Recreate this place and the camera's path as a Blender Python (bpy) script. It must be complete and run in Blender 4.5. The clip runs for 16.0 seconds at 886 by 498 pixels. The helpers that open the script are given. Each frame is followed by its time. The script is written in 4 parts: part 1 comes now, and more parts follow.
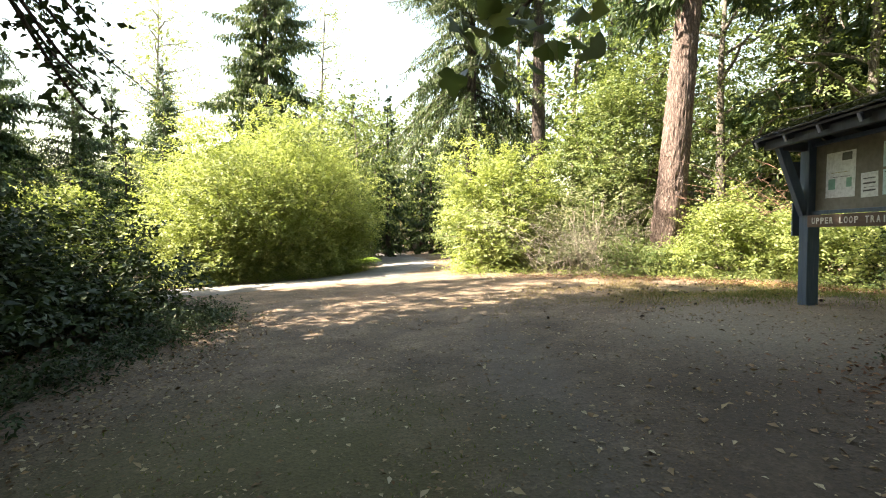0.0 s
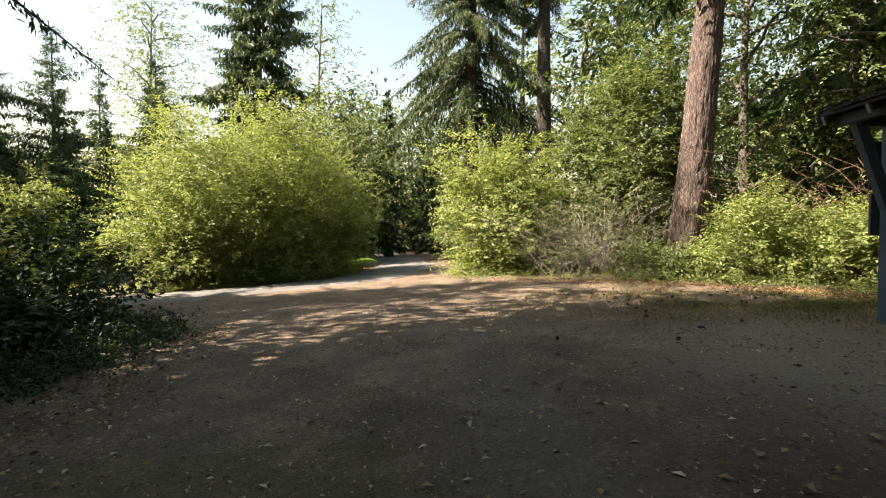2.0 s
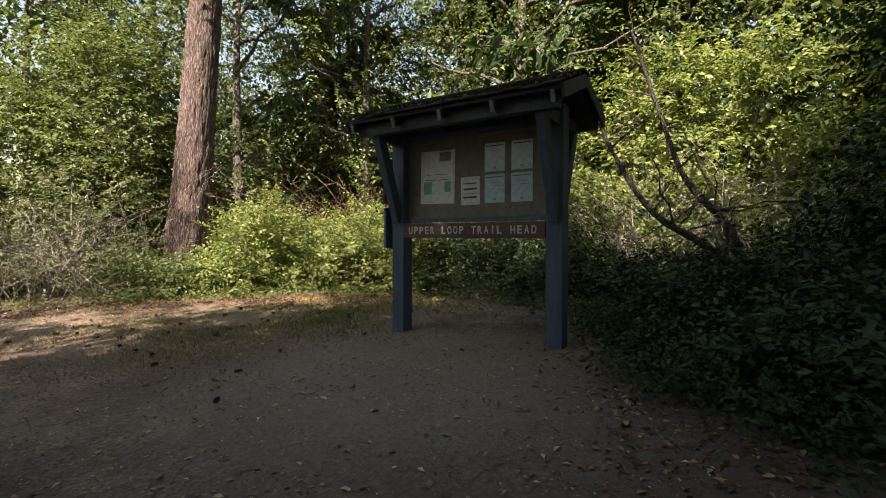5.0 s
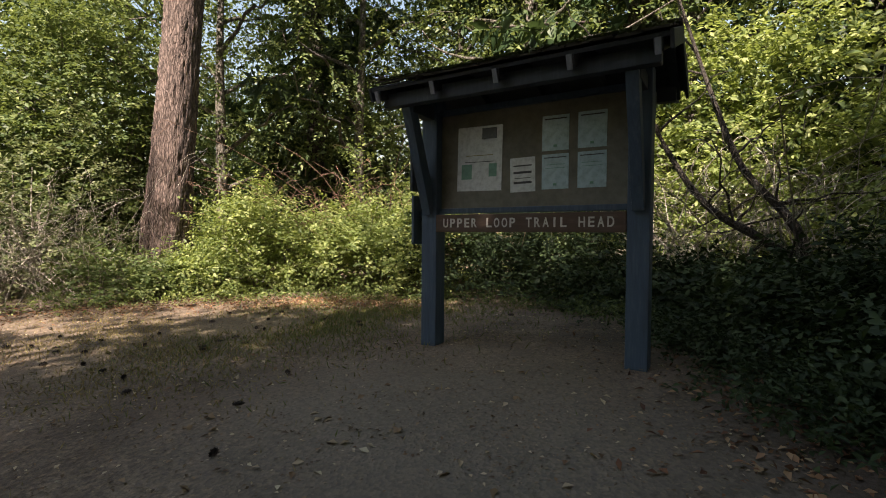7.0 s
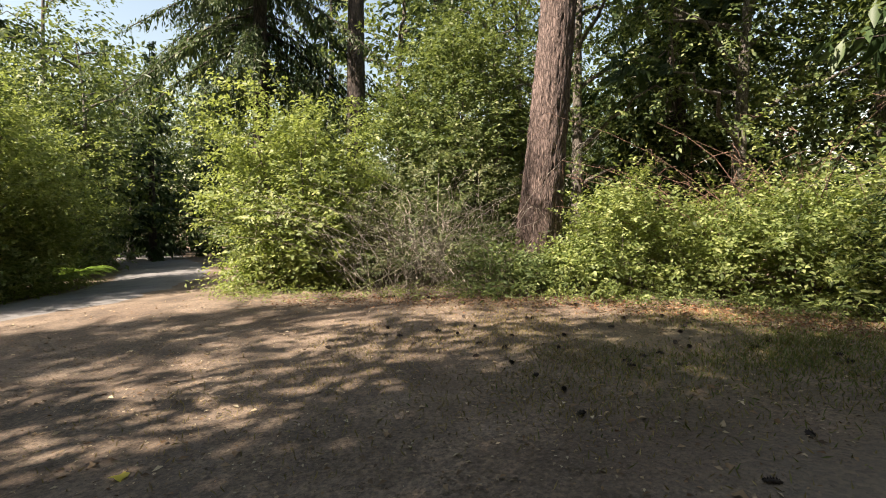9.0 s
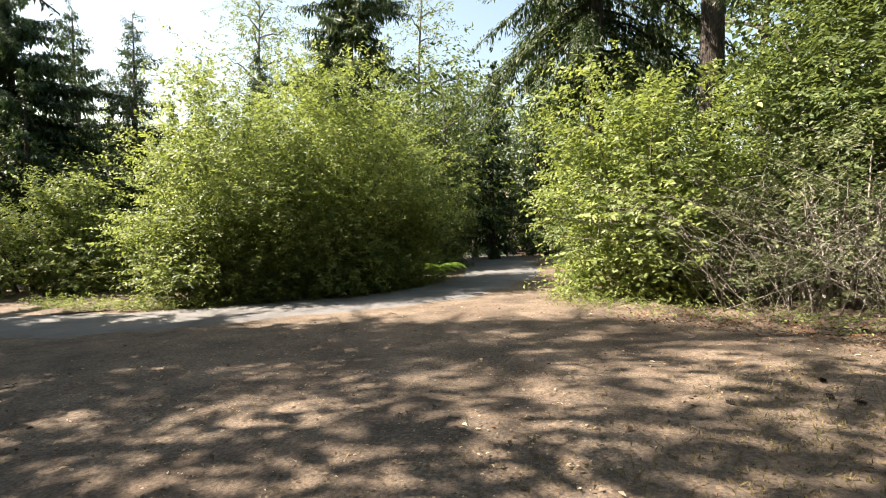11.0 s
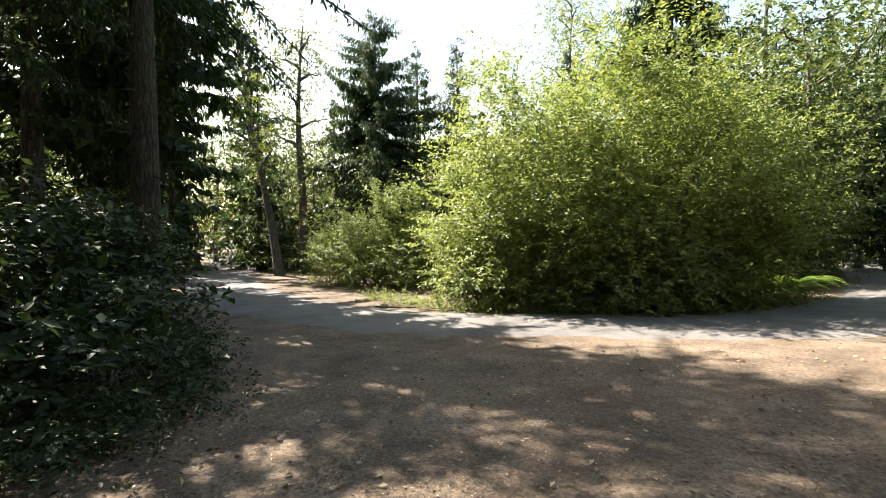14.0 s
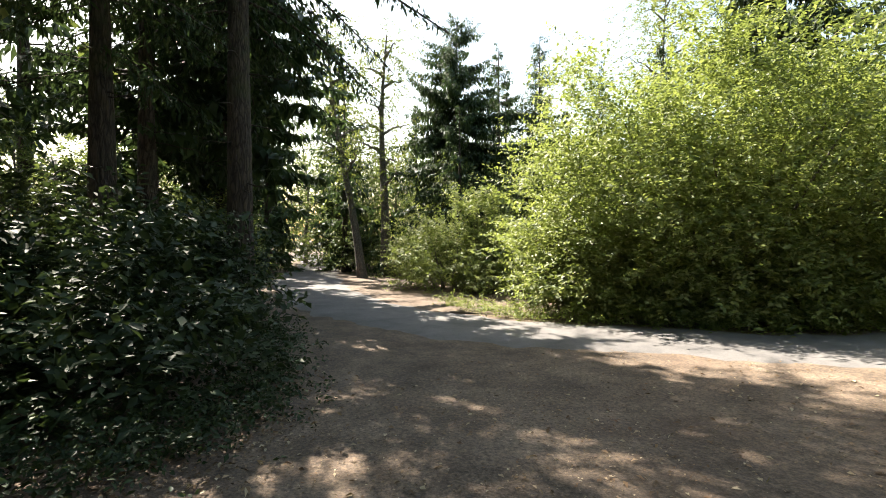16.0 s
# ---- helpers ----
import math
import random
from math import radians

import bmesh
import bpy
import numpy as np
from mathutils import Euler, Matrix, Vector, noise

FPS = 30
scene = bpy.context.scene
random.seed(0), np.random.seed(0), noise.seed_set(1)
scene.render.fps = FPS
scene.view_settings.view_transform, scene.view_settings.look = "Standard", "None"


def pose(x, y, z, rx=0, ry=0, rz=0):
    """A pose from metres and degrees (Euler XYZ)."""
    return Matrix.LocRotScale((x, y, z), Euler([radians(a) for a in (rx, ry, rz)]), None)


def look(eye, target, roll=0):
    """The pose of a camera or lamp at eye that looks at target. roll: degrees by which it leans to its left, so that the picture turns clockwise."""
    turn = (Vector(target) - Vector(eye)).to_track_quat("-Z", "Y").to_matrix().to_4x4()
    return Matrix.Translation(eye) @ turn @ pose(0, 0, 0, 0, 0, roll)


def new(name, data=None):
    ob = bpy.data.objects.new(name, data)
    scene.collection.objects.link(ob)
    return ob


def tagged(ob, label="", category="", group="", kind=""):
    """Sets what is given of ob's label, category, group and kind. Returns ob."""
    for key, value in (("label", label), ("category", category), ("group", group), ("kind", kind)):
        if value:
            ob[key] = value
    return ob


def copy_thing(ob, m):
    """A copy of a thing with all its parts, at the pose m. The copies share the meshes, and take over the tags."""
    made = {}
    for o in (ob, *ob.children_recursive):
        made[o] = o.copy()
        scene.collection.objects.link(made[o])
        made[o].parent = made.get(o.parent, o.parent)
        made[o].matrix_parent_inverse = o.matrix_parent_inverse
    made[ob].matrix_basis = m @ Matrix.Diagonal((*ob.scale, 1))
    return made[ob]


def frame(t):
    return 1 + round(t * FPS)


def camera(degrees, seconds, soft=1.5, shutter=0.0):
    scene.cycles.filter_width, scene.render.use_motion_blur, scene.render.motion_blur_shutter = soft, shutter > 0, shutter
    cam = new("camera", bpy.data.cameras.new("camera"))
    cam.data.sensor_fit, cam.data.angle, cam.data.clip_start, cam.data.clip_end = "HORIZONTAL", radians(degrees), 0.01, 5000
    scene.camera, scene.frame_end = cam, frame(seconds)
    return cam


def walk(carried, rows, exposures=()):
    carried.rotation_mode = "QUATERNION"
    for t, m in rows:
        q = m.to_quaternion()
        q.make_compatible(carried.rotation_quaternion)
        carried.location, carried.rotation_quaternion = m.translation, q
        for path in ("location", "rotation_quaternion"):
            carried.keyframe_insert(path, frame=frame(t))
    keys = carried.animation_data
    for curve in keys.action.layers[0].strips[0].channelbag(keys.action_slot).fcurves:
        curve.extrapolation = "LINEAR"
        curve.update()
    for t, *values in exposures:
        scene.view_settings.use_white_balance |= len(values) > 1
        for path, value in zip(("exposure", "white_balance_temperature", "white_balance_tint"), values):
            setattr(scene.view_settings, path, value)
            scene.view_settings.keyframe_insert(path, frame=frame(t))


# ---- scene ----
cam = camera(86.2, 16.0, soft=1.0)
METRES, EYE, TILT, LEAN, TURN = 10.0, 1.35, -1.75, 0.0, 0.0
ROWS = [
    (0.0, 0.0, 0.0, 0.0, 0.0, 0.0, -0.0),
    (0.5, 0.0087, 0.0382, 0.0007, 0.2, -0.01, -0.04),
    (1.0, 0.0163, 0.073, 0.0029, 0.22, -0.03, -0.01),
    (1.5, 0.0202, 0.1107, 0.0053, 0.31, -0.1, -0.09),
    (2.0, 0.0266, 0.1445, 0.0049, 0.55, -0.08, 0.02),
    (2.5, 0.0338, 0.1774, 0.0084, 0.98, 0.04, -0.02),
    (3.0, 0.0369, 0.2139, 0.0093, 0.95, -0.03, -0.09),
    (3.5, 0.0476, 0.2426, 0.01, -4.36, 0.09, 0.07),
    (4.0, 0.0629, 0.2679, 0.0156, -22.73, 0.16, 0.49),
    (4.5, 0.0687, 0.2958, 0.0193, -44.51, 0.07, 0.84),
    (5.0, 0.0748, 0.3247, 0.0183, -56.82, -0.18, 1.27),
    (7.5, 0.1289, 0.4562, 0.0178, -59.0, -0.57, 1.05),
    (8.0, 0.123, 0.4934, 0.0146, -51.28, -0.56, 0.72),
    (8.5, 0.1152, 0.5349, 0.0167, -37.3, -0.47, 0.56),
    (9.0, 0.1131, 0.5763, 0.0189, -21.75, -0.44, 0.38),
    (9.5, 0.1068, 0.6116, 0.0162, -10.06, -0.37, -0.06),
    (10.0, 0.0959, 0.647, 0.0198, -1.43, -0.35, -0.18),
    (12.5, 0.0324, 0.8253, 0.0238, 36.86, -0.53, -0.78),
    (13.0, 0.0152, 0.855, 0.0205, 41.38, -0.59, -0.98),
    (13.5, 0.0006, 0.8859, 0.0224, 45.29, -0.56, -0.97),
    (14.0, -0.005, 0.918, 0.0245, 52.01, -0.56, -1.01),
    (14.5, -0.0118, 0.9336, 0.0263, 57.32, -0.49, -1.44),
    (15.0, -0.021, 0.9364, 0.0292, 60.36, -0.5, -1.6),
    (15.5, -0.0248, 0.9369, 0.029, 61.35, -0.48, -1.61),
    (16.0, -0.0242, 0.939, 0.029, 61.74, -0.38, -1.54),
]
EXPOSURES = [(0.0, 3.22, 7300, 14), (0.5, 2.6, 7300, 14), (1.5, 2.15, 7300, 15), (3.0, 2.02, 7200, 16), (4.0, 1.9, 7000, 18), (5.0, 1.86, 7000, 20), (8.5, 1.78, 7000, 18), (10.0, 1.88, 6900, 16), (12.5, 2.12, 6700, 13), (16.0, 2.22, 6700, 13)]
walk(cam, [(t, pose(0, 0, EYE, TILT, LEAN, TURN) @ pose(METRES * x, METRES * y, METRES * z, 90 + pitch, roll, yaw)) for t, x, y, z, yaw, pitch, roll in ROWS], EXPOSURES)

# ---- daylight: sun from the walker's left and a little behind, clear sky ----
SUN_YAW, SUN_UP = 102.0, 46.0
SUN_DIR = Vector((-math.sin(radians(SUN_YAW)) * math.cos(radians(SUN_UP)), math.cos(radians(SUN_YAW)) * math.cos(radians(SUN_UP)), math.sin(radians(SUN_UP))))
world = bpy.data.worlds.new("sky")
scene.world = world
world.use_nodes = True
wn = world.node_tree
sky = wn.nodes.new("ShaderNodeTexSky")
sky.sky_type, sky.sun_disc = "NISHITA", False
sky.sun_elevation, sky.sun_rotation = radians(SUN_UP), radians(-SUN_YAW)
sky.dust_density, sky.air_density, sky.ozone_density = 1.6, 1.9, 0.5
wn.links.new(sky.outputs[0], wn.nodes["Background"].inputs[0])
wn.nodes["Background"].inputs[1].default_value = 0.066
sun_data = bpy.data.lights.new("sun", "SUN")
sun_data.energy, sun_data.angle, sun_data.color = 5.0, radians(0.5), (1.0, 0.93, 0.82)
sun_lamp = new("sun", sun_data)
sun_lamp.matrix_world = look(SUN_DIR * 80, (0, 0, 0))

# ---- materials ----


def material(name, rough=0.8, metal=0.0):
    m = bpy.data.materials.new(name)
    m.use_nodes = True
    b = m.node_tree.nodes["Principled BSDF"]
    b.inputs["Roughness"].default_value = rough
    b.inputs["Metallic"].default_value = metal
    return m, m.node_tree, b


def node(nt, kind, **values):
    n = nt.nodes.new(kind)
    for key, value in values.items():
        n.inputs[key].default_value = value
    return n


def ramp(nt, stops):
    r = nt.nodes.new("ShaderNodeValToRGB")
    e = r.color_ramp.elements
    while len(e) < len(stops):
        e.new(0.5)
    for el, (p, c) in zip(e, stops):
        el.position, el.color = p, (*c, 1)
    return r


def coords(nt, scale=(1, 1, 1), kind="Object"):
    tc = nt.nodes.new("ShaderNodeTexCoord")
    mp = nt.nodes.new("ShaderNodeMapping")
    mp.inputs["Scale"].default_value = scale
    nt.links.new(tc.outputs[kind], mp.inputs["Vector"])
    return mp.outputs[0]


def mix(nt, a, b, fac, blend="MIX"):
    """Mixes two colours, each a socket or a tuple, by fac, a socket or a number."""
    m = nt.nodes.new("ShaderNodeMix")
    m.data_type, m.blend_type = "RGBA", blend
    for value, socket in ((fac, m.inputs[0]), (a, m.inputs[6]), (b, m.inputs[7])):
        if isinstance(value, bpy.types.NodeSocket):
            nt.links.new(value, socket)
        elif isinstance(value, tuple):
            socket.default_value = (*value, 1)
        else:
            socket.default_value = value
    return m.outputs[2]


def noisy(nt, vec, scale, detail=4.0, rough=0.6):
    n = node(nt, "ShaderNodeTexNoise", Scale=scale, Detail=detail, Roughness=rough)
    nt.links.new(vec, n.inputs["Vector"])
    return n.outputs[0]


def bump(nt, b, height, strength=0.5, distance=0.02):
    n = node(nt, "ShaderNodeBump", Strength=strength, Distance=distance)
    nt.links.new(height, n.inputs["Height"])
    nt.links.new(n.outputs[0], b.inputs["Normal"])


def leaf_material(name, stops, through_colour, gloss=0.45, share=0.35):
    m, nt, b = material(name, gloss)
    b.inputs["Specular IOR Level"].default_value = 0.3
    geo = nt.nodes.new("ShaderNodeNewGeometry")
    r = ramp(nt, stops)
    nt.links.new(geo.outputs["Random Per Island"], r.inputs[0])
    patch = noisy(nt, coords(nt), 0.9, 2.0)
    shade = ramp(nt, [(0.3, (0.72, 0.78, 0.72)), (0.7, (1.15, 1.12, 1.0))])
    nt.links.new(patch, shade.inputs[0])
    col = mix(nt, r.outputs[0], shade.outputs[0], 1.0, "MULTIPLY")
    nt.links.new(col, b.inputs["Base Color"])
    tr = nt.nodes.new("ShaderNodeBsdfTranslucent")
    tcol = mix(nt, col, through_colour, 0.55)
    nt.links.new(tcol, tr.inputs[0])
    mx = nt.nodes.new("ShaderNodeMixShader")
    mx.inputs[0].default_value = share
    out = nt.nodes["Material Output"]
    nt.links.new(b.outputs[0], mx.inputs[1])
    nt.links.new(tr.outputs[0], mx.inputs[2])
    nt.links.new(mx.outputs[0], out.inputs[0])
    return m


# Bright and dark leaf tones partly hold sun and shade in their colour
LEAF_BRIGHT = leaf_material("leaf_bright", [(0.0, (0.072, 0.104, 0.034)), (0.5, (0.18, 0.225, 0.08)), (1.0, (0.36, 0.385, 0.165))], (0.44, 0.53, 0.09), 0.5, 0.37)
LEAF_DARK_SHADED = leaf_material("leaf_dark_shaded", [(0.0, (0.018, 0.034, 0.014)), (0.6, (0.034, 0.058, 0.022)), (1.0, (0.065, 0.095, 0.04))], (0.08, 0.12, 0.025), 0.6, 0.2)
LEAF_FOREST = leaf_material("leaf_forest", [(0.0, (0.045, 0.072, 0.028)), (0.6, (0.1, 0.14, 0.05)), (1.0, (0.23, 0.26, 0.11))], (0.24, 0.3, 0.055), 0.5, 0.34)
LEAF_YELLOW = leaf_material("leaf_yellow", [(0.0, (0.09, 0.125, 0.032)), (0.6, (0.15, 0.185, 0.05)), (1.0, (0.24, 0.255, 0.085))], (0.22, 0.26, 0.05), 0.5, 0.38)
LEAF_PALE = leaf_material("leaf_pale", [(0.0, (0.08, 0.105, 0.045)), (0.6, (0.14, 0.165, 0.08)), (1.0, (0.24, 0.24, 0.14))], (0.2, 0.23, 0.07), 0.5, 0.32)
NEEDLE = leaf_material("needle", [(0.0, (0.022, 0.042, 0.02)), (0.6, (0.04, 0.072, 0.03)), (1.0, (0.075, 0.11, 0.045))], (0.09, 0.14, 0.035), 0.5, 0.25)
NEEDLE_LIGHT = leaf_material("needle_light", [(0.0, (0.035, 0.06, 0.026)), (0.6, (0.06, 0.092, 0.036)), (1.0, (0.12, 0.145, 0.06))], (0.12, 0.17, 0.04), 0.5, 0.25)
FERN_LEAF = leaf_material("fern_leaf", [(0.0, (0.10, 0.18, 0.03)), (1.0, (0.18, 0.27, 0.05))], (0.24, 0.34, 0.05))
DRY_GRASS = leaf_material("dry_grass", [(0.0, (0.14, 0.13, 0.05)), (0.5, (0.26, 0.21, 0.09)), (1.0, (0.38, 0.30, 0.15))], (0.34, 0.27, 0.1), 0.7, 0.25)
GREEN_GRASS = leaf_material("green_grass", [(0.0, (0.07, 0.11, 0.025)), (0.6, (0.14, 0.16, 0.045)), (1.0, (0.24, 0.22, 0.08))], (0.2, 0.24, 0.05), 0.6, 0.3)
LITTER = leaf_material("litter", [(0.0, (0.07, 0.045, 0.025)), (0.35, (0.17, 0.1, 0.055)), (0.65, (0.3, 0.2, 0.12)), (1.0, (0.55, 0.46, 0.33))], (0.2, 0.12, 0.05), 0.7, 0.1)
PALE_LITTER = leaf_material("pale_litter", [(0.0, (0.16, 0.1, 0.055)), (0.5, (0.36, 0.27, 0.17)), (1.0, (0.6, 0.53, 0.4))], (0.25, 0.17, 0.08), 0.65, 0.1)
FINE_LITTER = leaf_material("fine_litter", [(0.0, (0.09, 0.065, 0.045)), (0.5, (0.17, 0.12, 0.08)), (0.9, (0.27, 0.21, 0.15)), (1.0, (0.42, 0.36, 0.28))], (0.2, 0.14, 0.08), 0.8, 0.1)
YELLOW_LEAF = leaf_material("yellow_leaf", [(0.0, (0.55, 0.45, 0.05)), (1.0, (0.62, 0.5, 0.06))], (0.6, 0.5, 0.05), 0.5, 0.2)


def bark_material(name, dark, light, moss=0.0, scale=1.0):
    m, nt, b = material(name, 0.9)
    vec = coords(nt, (scale, scale, 0.2 * scale))
    fine = coords(nt, (scale, scale, 0.6 * scale))
    n1, n2 = noisy(nt, vec, 14.0, 6.0, 0.65), noisy(nt, fine, 30.0, 5.0)
    r = ramp(nt, [(0.30, dark), (0.45, tuple(0.55 * (p + q) for p, q in zip(dark, light))), (0.65, light)])
    nt.links.new(n1, r.inputs[0])
    plates = node(nt, "ShaderNodeTexVoronoi", Scale=13.0)
    plates.feature = "DISTANCE_TO_EDGE"
    wobble = nt.nodes.new("ShaderNodeVectorMath")
    wobble.operation = "MULTIPLY_ADD"
    wobble.inputs[1].default_value = (0.16, 0.16, 0.16)
    soft = node(nt, "ShaderNodeTexNoise", Scale=9.0, Detail=3.0)
    nt.links.new(vec, soft.inputs["Vector"])
    nt.links.new(soft.outputs["Color"], wobble.inputs[0])
    nt.links.new(vec, wobble.inputs[2])
    nt.links.new(wobble.outputs[0], plates.inputs["Vector"])
    crack = ramp(nt, [(0.0, (0.3, 0.28, 0.27)), (0.22, (1, 1, 1))])
    nt.links.new(plates.outputs["Distance"], crack.inputs[0])
    col = mix(nt, r.outputs[0], n2, 0.35, "OVERLAY")
    col = mix(nt, col, crack.outputs[0], 0.9, "MULTIPLY")
    if moss:
        patch = ramp(nt, [(0.5, (0, 0, 0)), (0.65, (moss, moss, moss))])
        nt.links.new(noisy(nt, coords(nt), 1.6, 4.0), patch.inputs[0])
        col = mix(nt, col, (0.06, 0.075, 0.03), patch.outputs[0])
    nt.links.new(col, b.inputs["Base Color"])
    bump(nt, b, mix(nt, mix(nt, n1, n2, 0.3), crack.outputs[0], 0.5), 1.0, 0.05)
    return m


BARK_RED = bark_material("bark_red", (0.042, 0.03, 0.026), (0.235, 0.168, 0.14), 0.0, 2.0)
BARK_DARK = bark_material("bark_dark", (0.022, 0.017, 0.014), (0.1, 0.076, 0.062), 0.4)
BARK_GREY = bark_material("bark_grey", (0.07, 0.06, 0.05), (0.26, 0.23, 0.19), 0.3, 2.0)
TWIG_DRY = bark_material("twig_dry", (0.36, 0.31, 0.25), (0.62, 0.56, 0.47), 0.0, 4.0)
TWIG_RED = bark_material("twig_red", (0.16, 0.075, 0.05), (0.36, 0.22, 0.15), 0.0, 4.0)
TWIG_DARK = bark_material("twig_dark", (0.03, 0.025, 0.02), (0.11, 0.09, 0.07), 0.0, 4.0)
LOG_PALE = bark_material("log_pale", (0.2, 0.16, 0.12), (0.5, 0.43, 0.35), 0.0, 2.0)


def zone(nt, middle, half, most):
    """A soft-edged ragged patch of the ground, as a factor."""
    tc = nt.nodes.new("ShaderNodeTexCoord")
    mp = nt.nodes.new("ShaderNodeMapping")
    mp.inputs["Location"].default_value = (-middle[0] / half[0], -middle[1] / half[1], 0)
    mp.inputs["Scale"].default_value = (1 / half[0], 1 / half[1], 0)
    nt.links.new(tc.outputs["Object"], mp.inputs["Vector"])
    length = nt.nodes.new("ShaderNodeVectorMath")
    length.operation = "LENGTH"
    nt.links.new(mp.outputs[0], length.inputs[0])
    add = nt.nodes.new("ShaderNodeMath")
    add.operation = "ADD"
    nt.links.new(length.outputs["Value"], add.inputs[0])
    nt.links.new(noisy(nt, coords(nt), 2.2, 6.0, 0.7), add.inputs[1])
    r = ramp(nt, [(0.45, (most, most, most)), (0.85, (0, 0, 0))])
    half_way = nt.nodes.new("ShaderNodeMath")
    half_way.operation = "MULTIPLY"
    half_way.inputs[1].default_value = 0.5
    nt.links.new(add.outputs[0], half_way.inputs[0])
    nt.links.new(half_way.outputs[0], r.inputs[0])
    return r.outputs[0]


def ground_material():
    m, nt, b = material("packed_earth", 0.95)
    vec = coords(nt)
    r = ramp(nt, [(0.3, (0.062, 0.05, 0.038)), (0.5, (0.15, 0.113, 0.08)), (0.7, (0.24, 0.188, 0.138))])
    nt.links.new(noisy(nt, vec, 1.1, 8.0, 0.7), r.inputs[0])
    grit = ramp(nt, [(0.38, (0.4, 0.37, 0.35)), (0.52, (1, 1, 1)), (0.64, (1.7, 1.6, 1.45))])
    fine = noisy(nt, vec, 26.0, 7.0, 0.8)
    nt.links.new(fine, grit.inputs[0])
    col = mix(nt, r.outputs[0], grit.outputs[0], 0.85, "MULTIPLY")
    duff = ramp(nt, [(0.5, (0, 0, 0)), (0.66, (0.6, 0.6, 0.6))])
    nt.links.new(noisy(nt, coords(nt, (1, 1, 1)), 0.42, 5.0, 0.65), duff.inputs[0])
    col = mix(nt, col, (0.09, 0.06, 0.04), duff.outputs[0])
    # Darker brown soil right of the start, deepened further to stand for shade
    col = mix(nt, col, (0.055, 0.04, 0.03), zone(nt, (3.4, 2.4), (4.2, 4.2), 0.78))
    # Grey worn track, also lowered in tone for the shade
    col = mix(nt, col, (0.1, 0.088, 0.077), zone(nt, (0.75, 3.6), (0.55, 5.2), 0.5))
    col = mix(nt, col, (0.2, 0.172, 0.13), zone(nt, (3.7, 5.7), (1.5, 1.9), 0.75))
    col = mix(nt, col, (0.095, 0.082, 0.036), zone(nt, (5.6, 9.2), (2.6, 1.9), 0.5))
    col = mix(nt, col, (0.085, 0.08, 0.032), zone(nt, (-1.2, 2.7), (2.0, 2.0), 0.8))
    chips = node(nt, "ShaderNodeTexVoronoi", Scale=48.0)
    nt.links.new(vec, chips.inputs["Vector"])
    pick = ramp(nt, [(0.0, (0.6, 0.6, 0.6)), (0.5, (1.0, 0.98, 0.95)), (1.0, (1.5, 1.4, 1.3))])
    nt.links.new(chips.outputs["Color"], pick.inputs[0])
    col = mix(nt, col, pick.outputs[0], 0.6, "MULTIPLY")
    nt.links.new(col, b.inputs["Base Color"])
    bump(nt, b, mix(nt, fine, chips.outputs["Distance"], 0.4), 0.8, 0.015)
    return m


def road_material():
    m, nt, b = material("worn_asphalt", 0.9)
    vec = coords(nt)
    r = ramp(nt, [(0.3, (0.1, 0.097, 0.094)), (0.7, (0.19, 0.182, 0.172))])
    nt.links.new(noisy(nt, vec, 1.3, 7.0, 0.7), r.inputs[0])
    agg = node(nt, "ShaderNodeTexVoronoi", Scale=90.0)
    nt.links.new(vec, agg.inputs["Vector"])
    pick = ramp(nt, [(0.0, (0.7, 0.7, 0.7)), (1.0, (1.3, 1.28, 1.25))])
    nt.links.new(agg.outputs["Color"], pick.inputs[0])
    col = mix(nt, r.outputs[0], pick.outputs[0], 0.7, "MULTIPLY")
    nt.links.new(col, b.inputs["Base Color"])
    bump(nt, b, agg.outputs["Distance"], 0.5, 0.008)
    return m


def painted(name, colour, wear, rough=0.6, stretch=(6, 6, 0.7)):
    m, nt, b = material(name, rough)
    n1 = noisy(nt, coords(nt, stretch), 5.0, 6.0, 0.7)
    r = ramp(nt, [(0.3, tuple(c * 0.7 for c in colour)), (0.55, colour), (0.78, wear)])
    nt.links.new(n1, r.inputs[0])
    nt.links.new(r.outputs[0], b.inputs["Base Color"])
    bump(nt, b, n1, 0.35, 0.004)
    return m


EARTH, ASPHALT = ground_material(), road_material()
BLUE_PAINT = painted("blue_grey_paint", (0.05, 0.085, 0.13), (0.11, 0.14, 0.17), 0.55)
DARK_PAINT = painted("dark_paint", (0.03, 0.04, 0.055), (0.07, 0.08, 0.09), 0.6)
BOARD = painted("board_paint", (0.17, 0.165, 0.13), (0.21, 0.205, 0.165), 0.7, (2, 2, 2))
SIGN_WOOD = painted("sign_wood", (0.085, 0.05, 0.034), (0.15, 0.1, 0.075), 0.6, (6, 0.7, 6))
LETTER = painted("letter_paint", (0.58, 0.56, 0.5), (0.66, 0.63, 0.57), 0.6, (3, 3, 3))
RAFTER_END = painted("rafter_end_paint", (0.2, 0.22, 0.26), (0.28, 0.29, 0.32), 0.6)
PAPER = painted("paper", (0.66, 0.7, 0.7), (0.74, 0.77, 0.76), 0.14, (4, 4, 4))
PAPER_BLUE = painted("paper_blue", (0.46, 0.62, 0.66), (0.54, 0.68, 0.71), 0.14, (4, 4, 4))
PRINT_DARK = painted("print_dark", (0.05, 0.055, 0.06), (0.09, 0.09, 0.09), 0.3, (4, 4, 4))
PRINT_GREEN = painted("print_green", (0.16, 0.34, 0.26), (0.22, 0.4, 0.3), 0.3, (4, 4, 4))
PRINT_OLIVE = painted("print_olive", (0.25, 0.22, 0.06), (0.3, 0.27, 0.1), 0.3, (4, 4, 4))
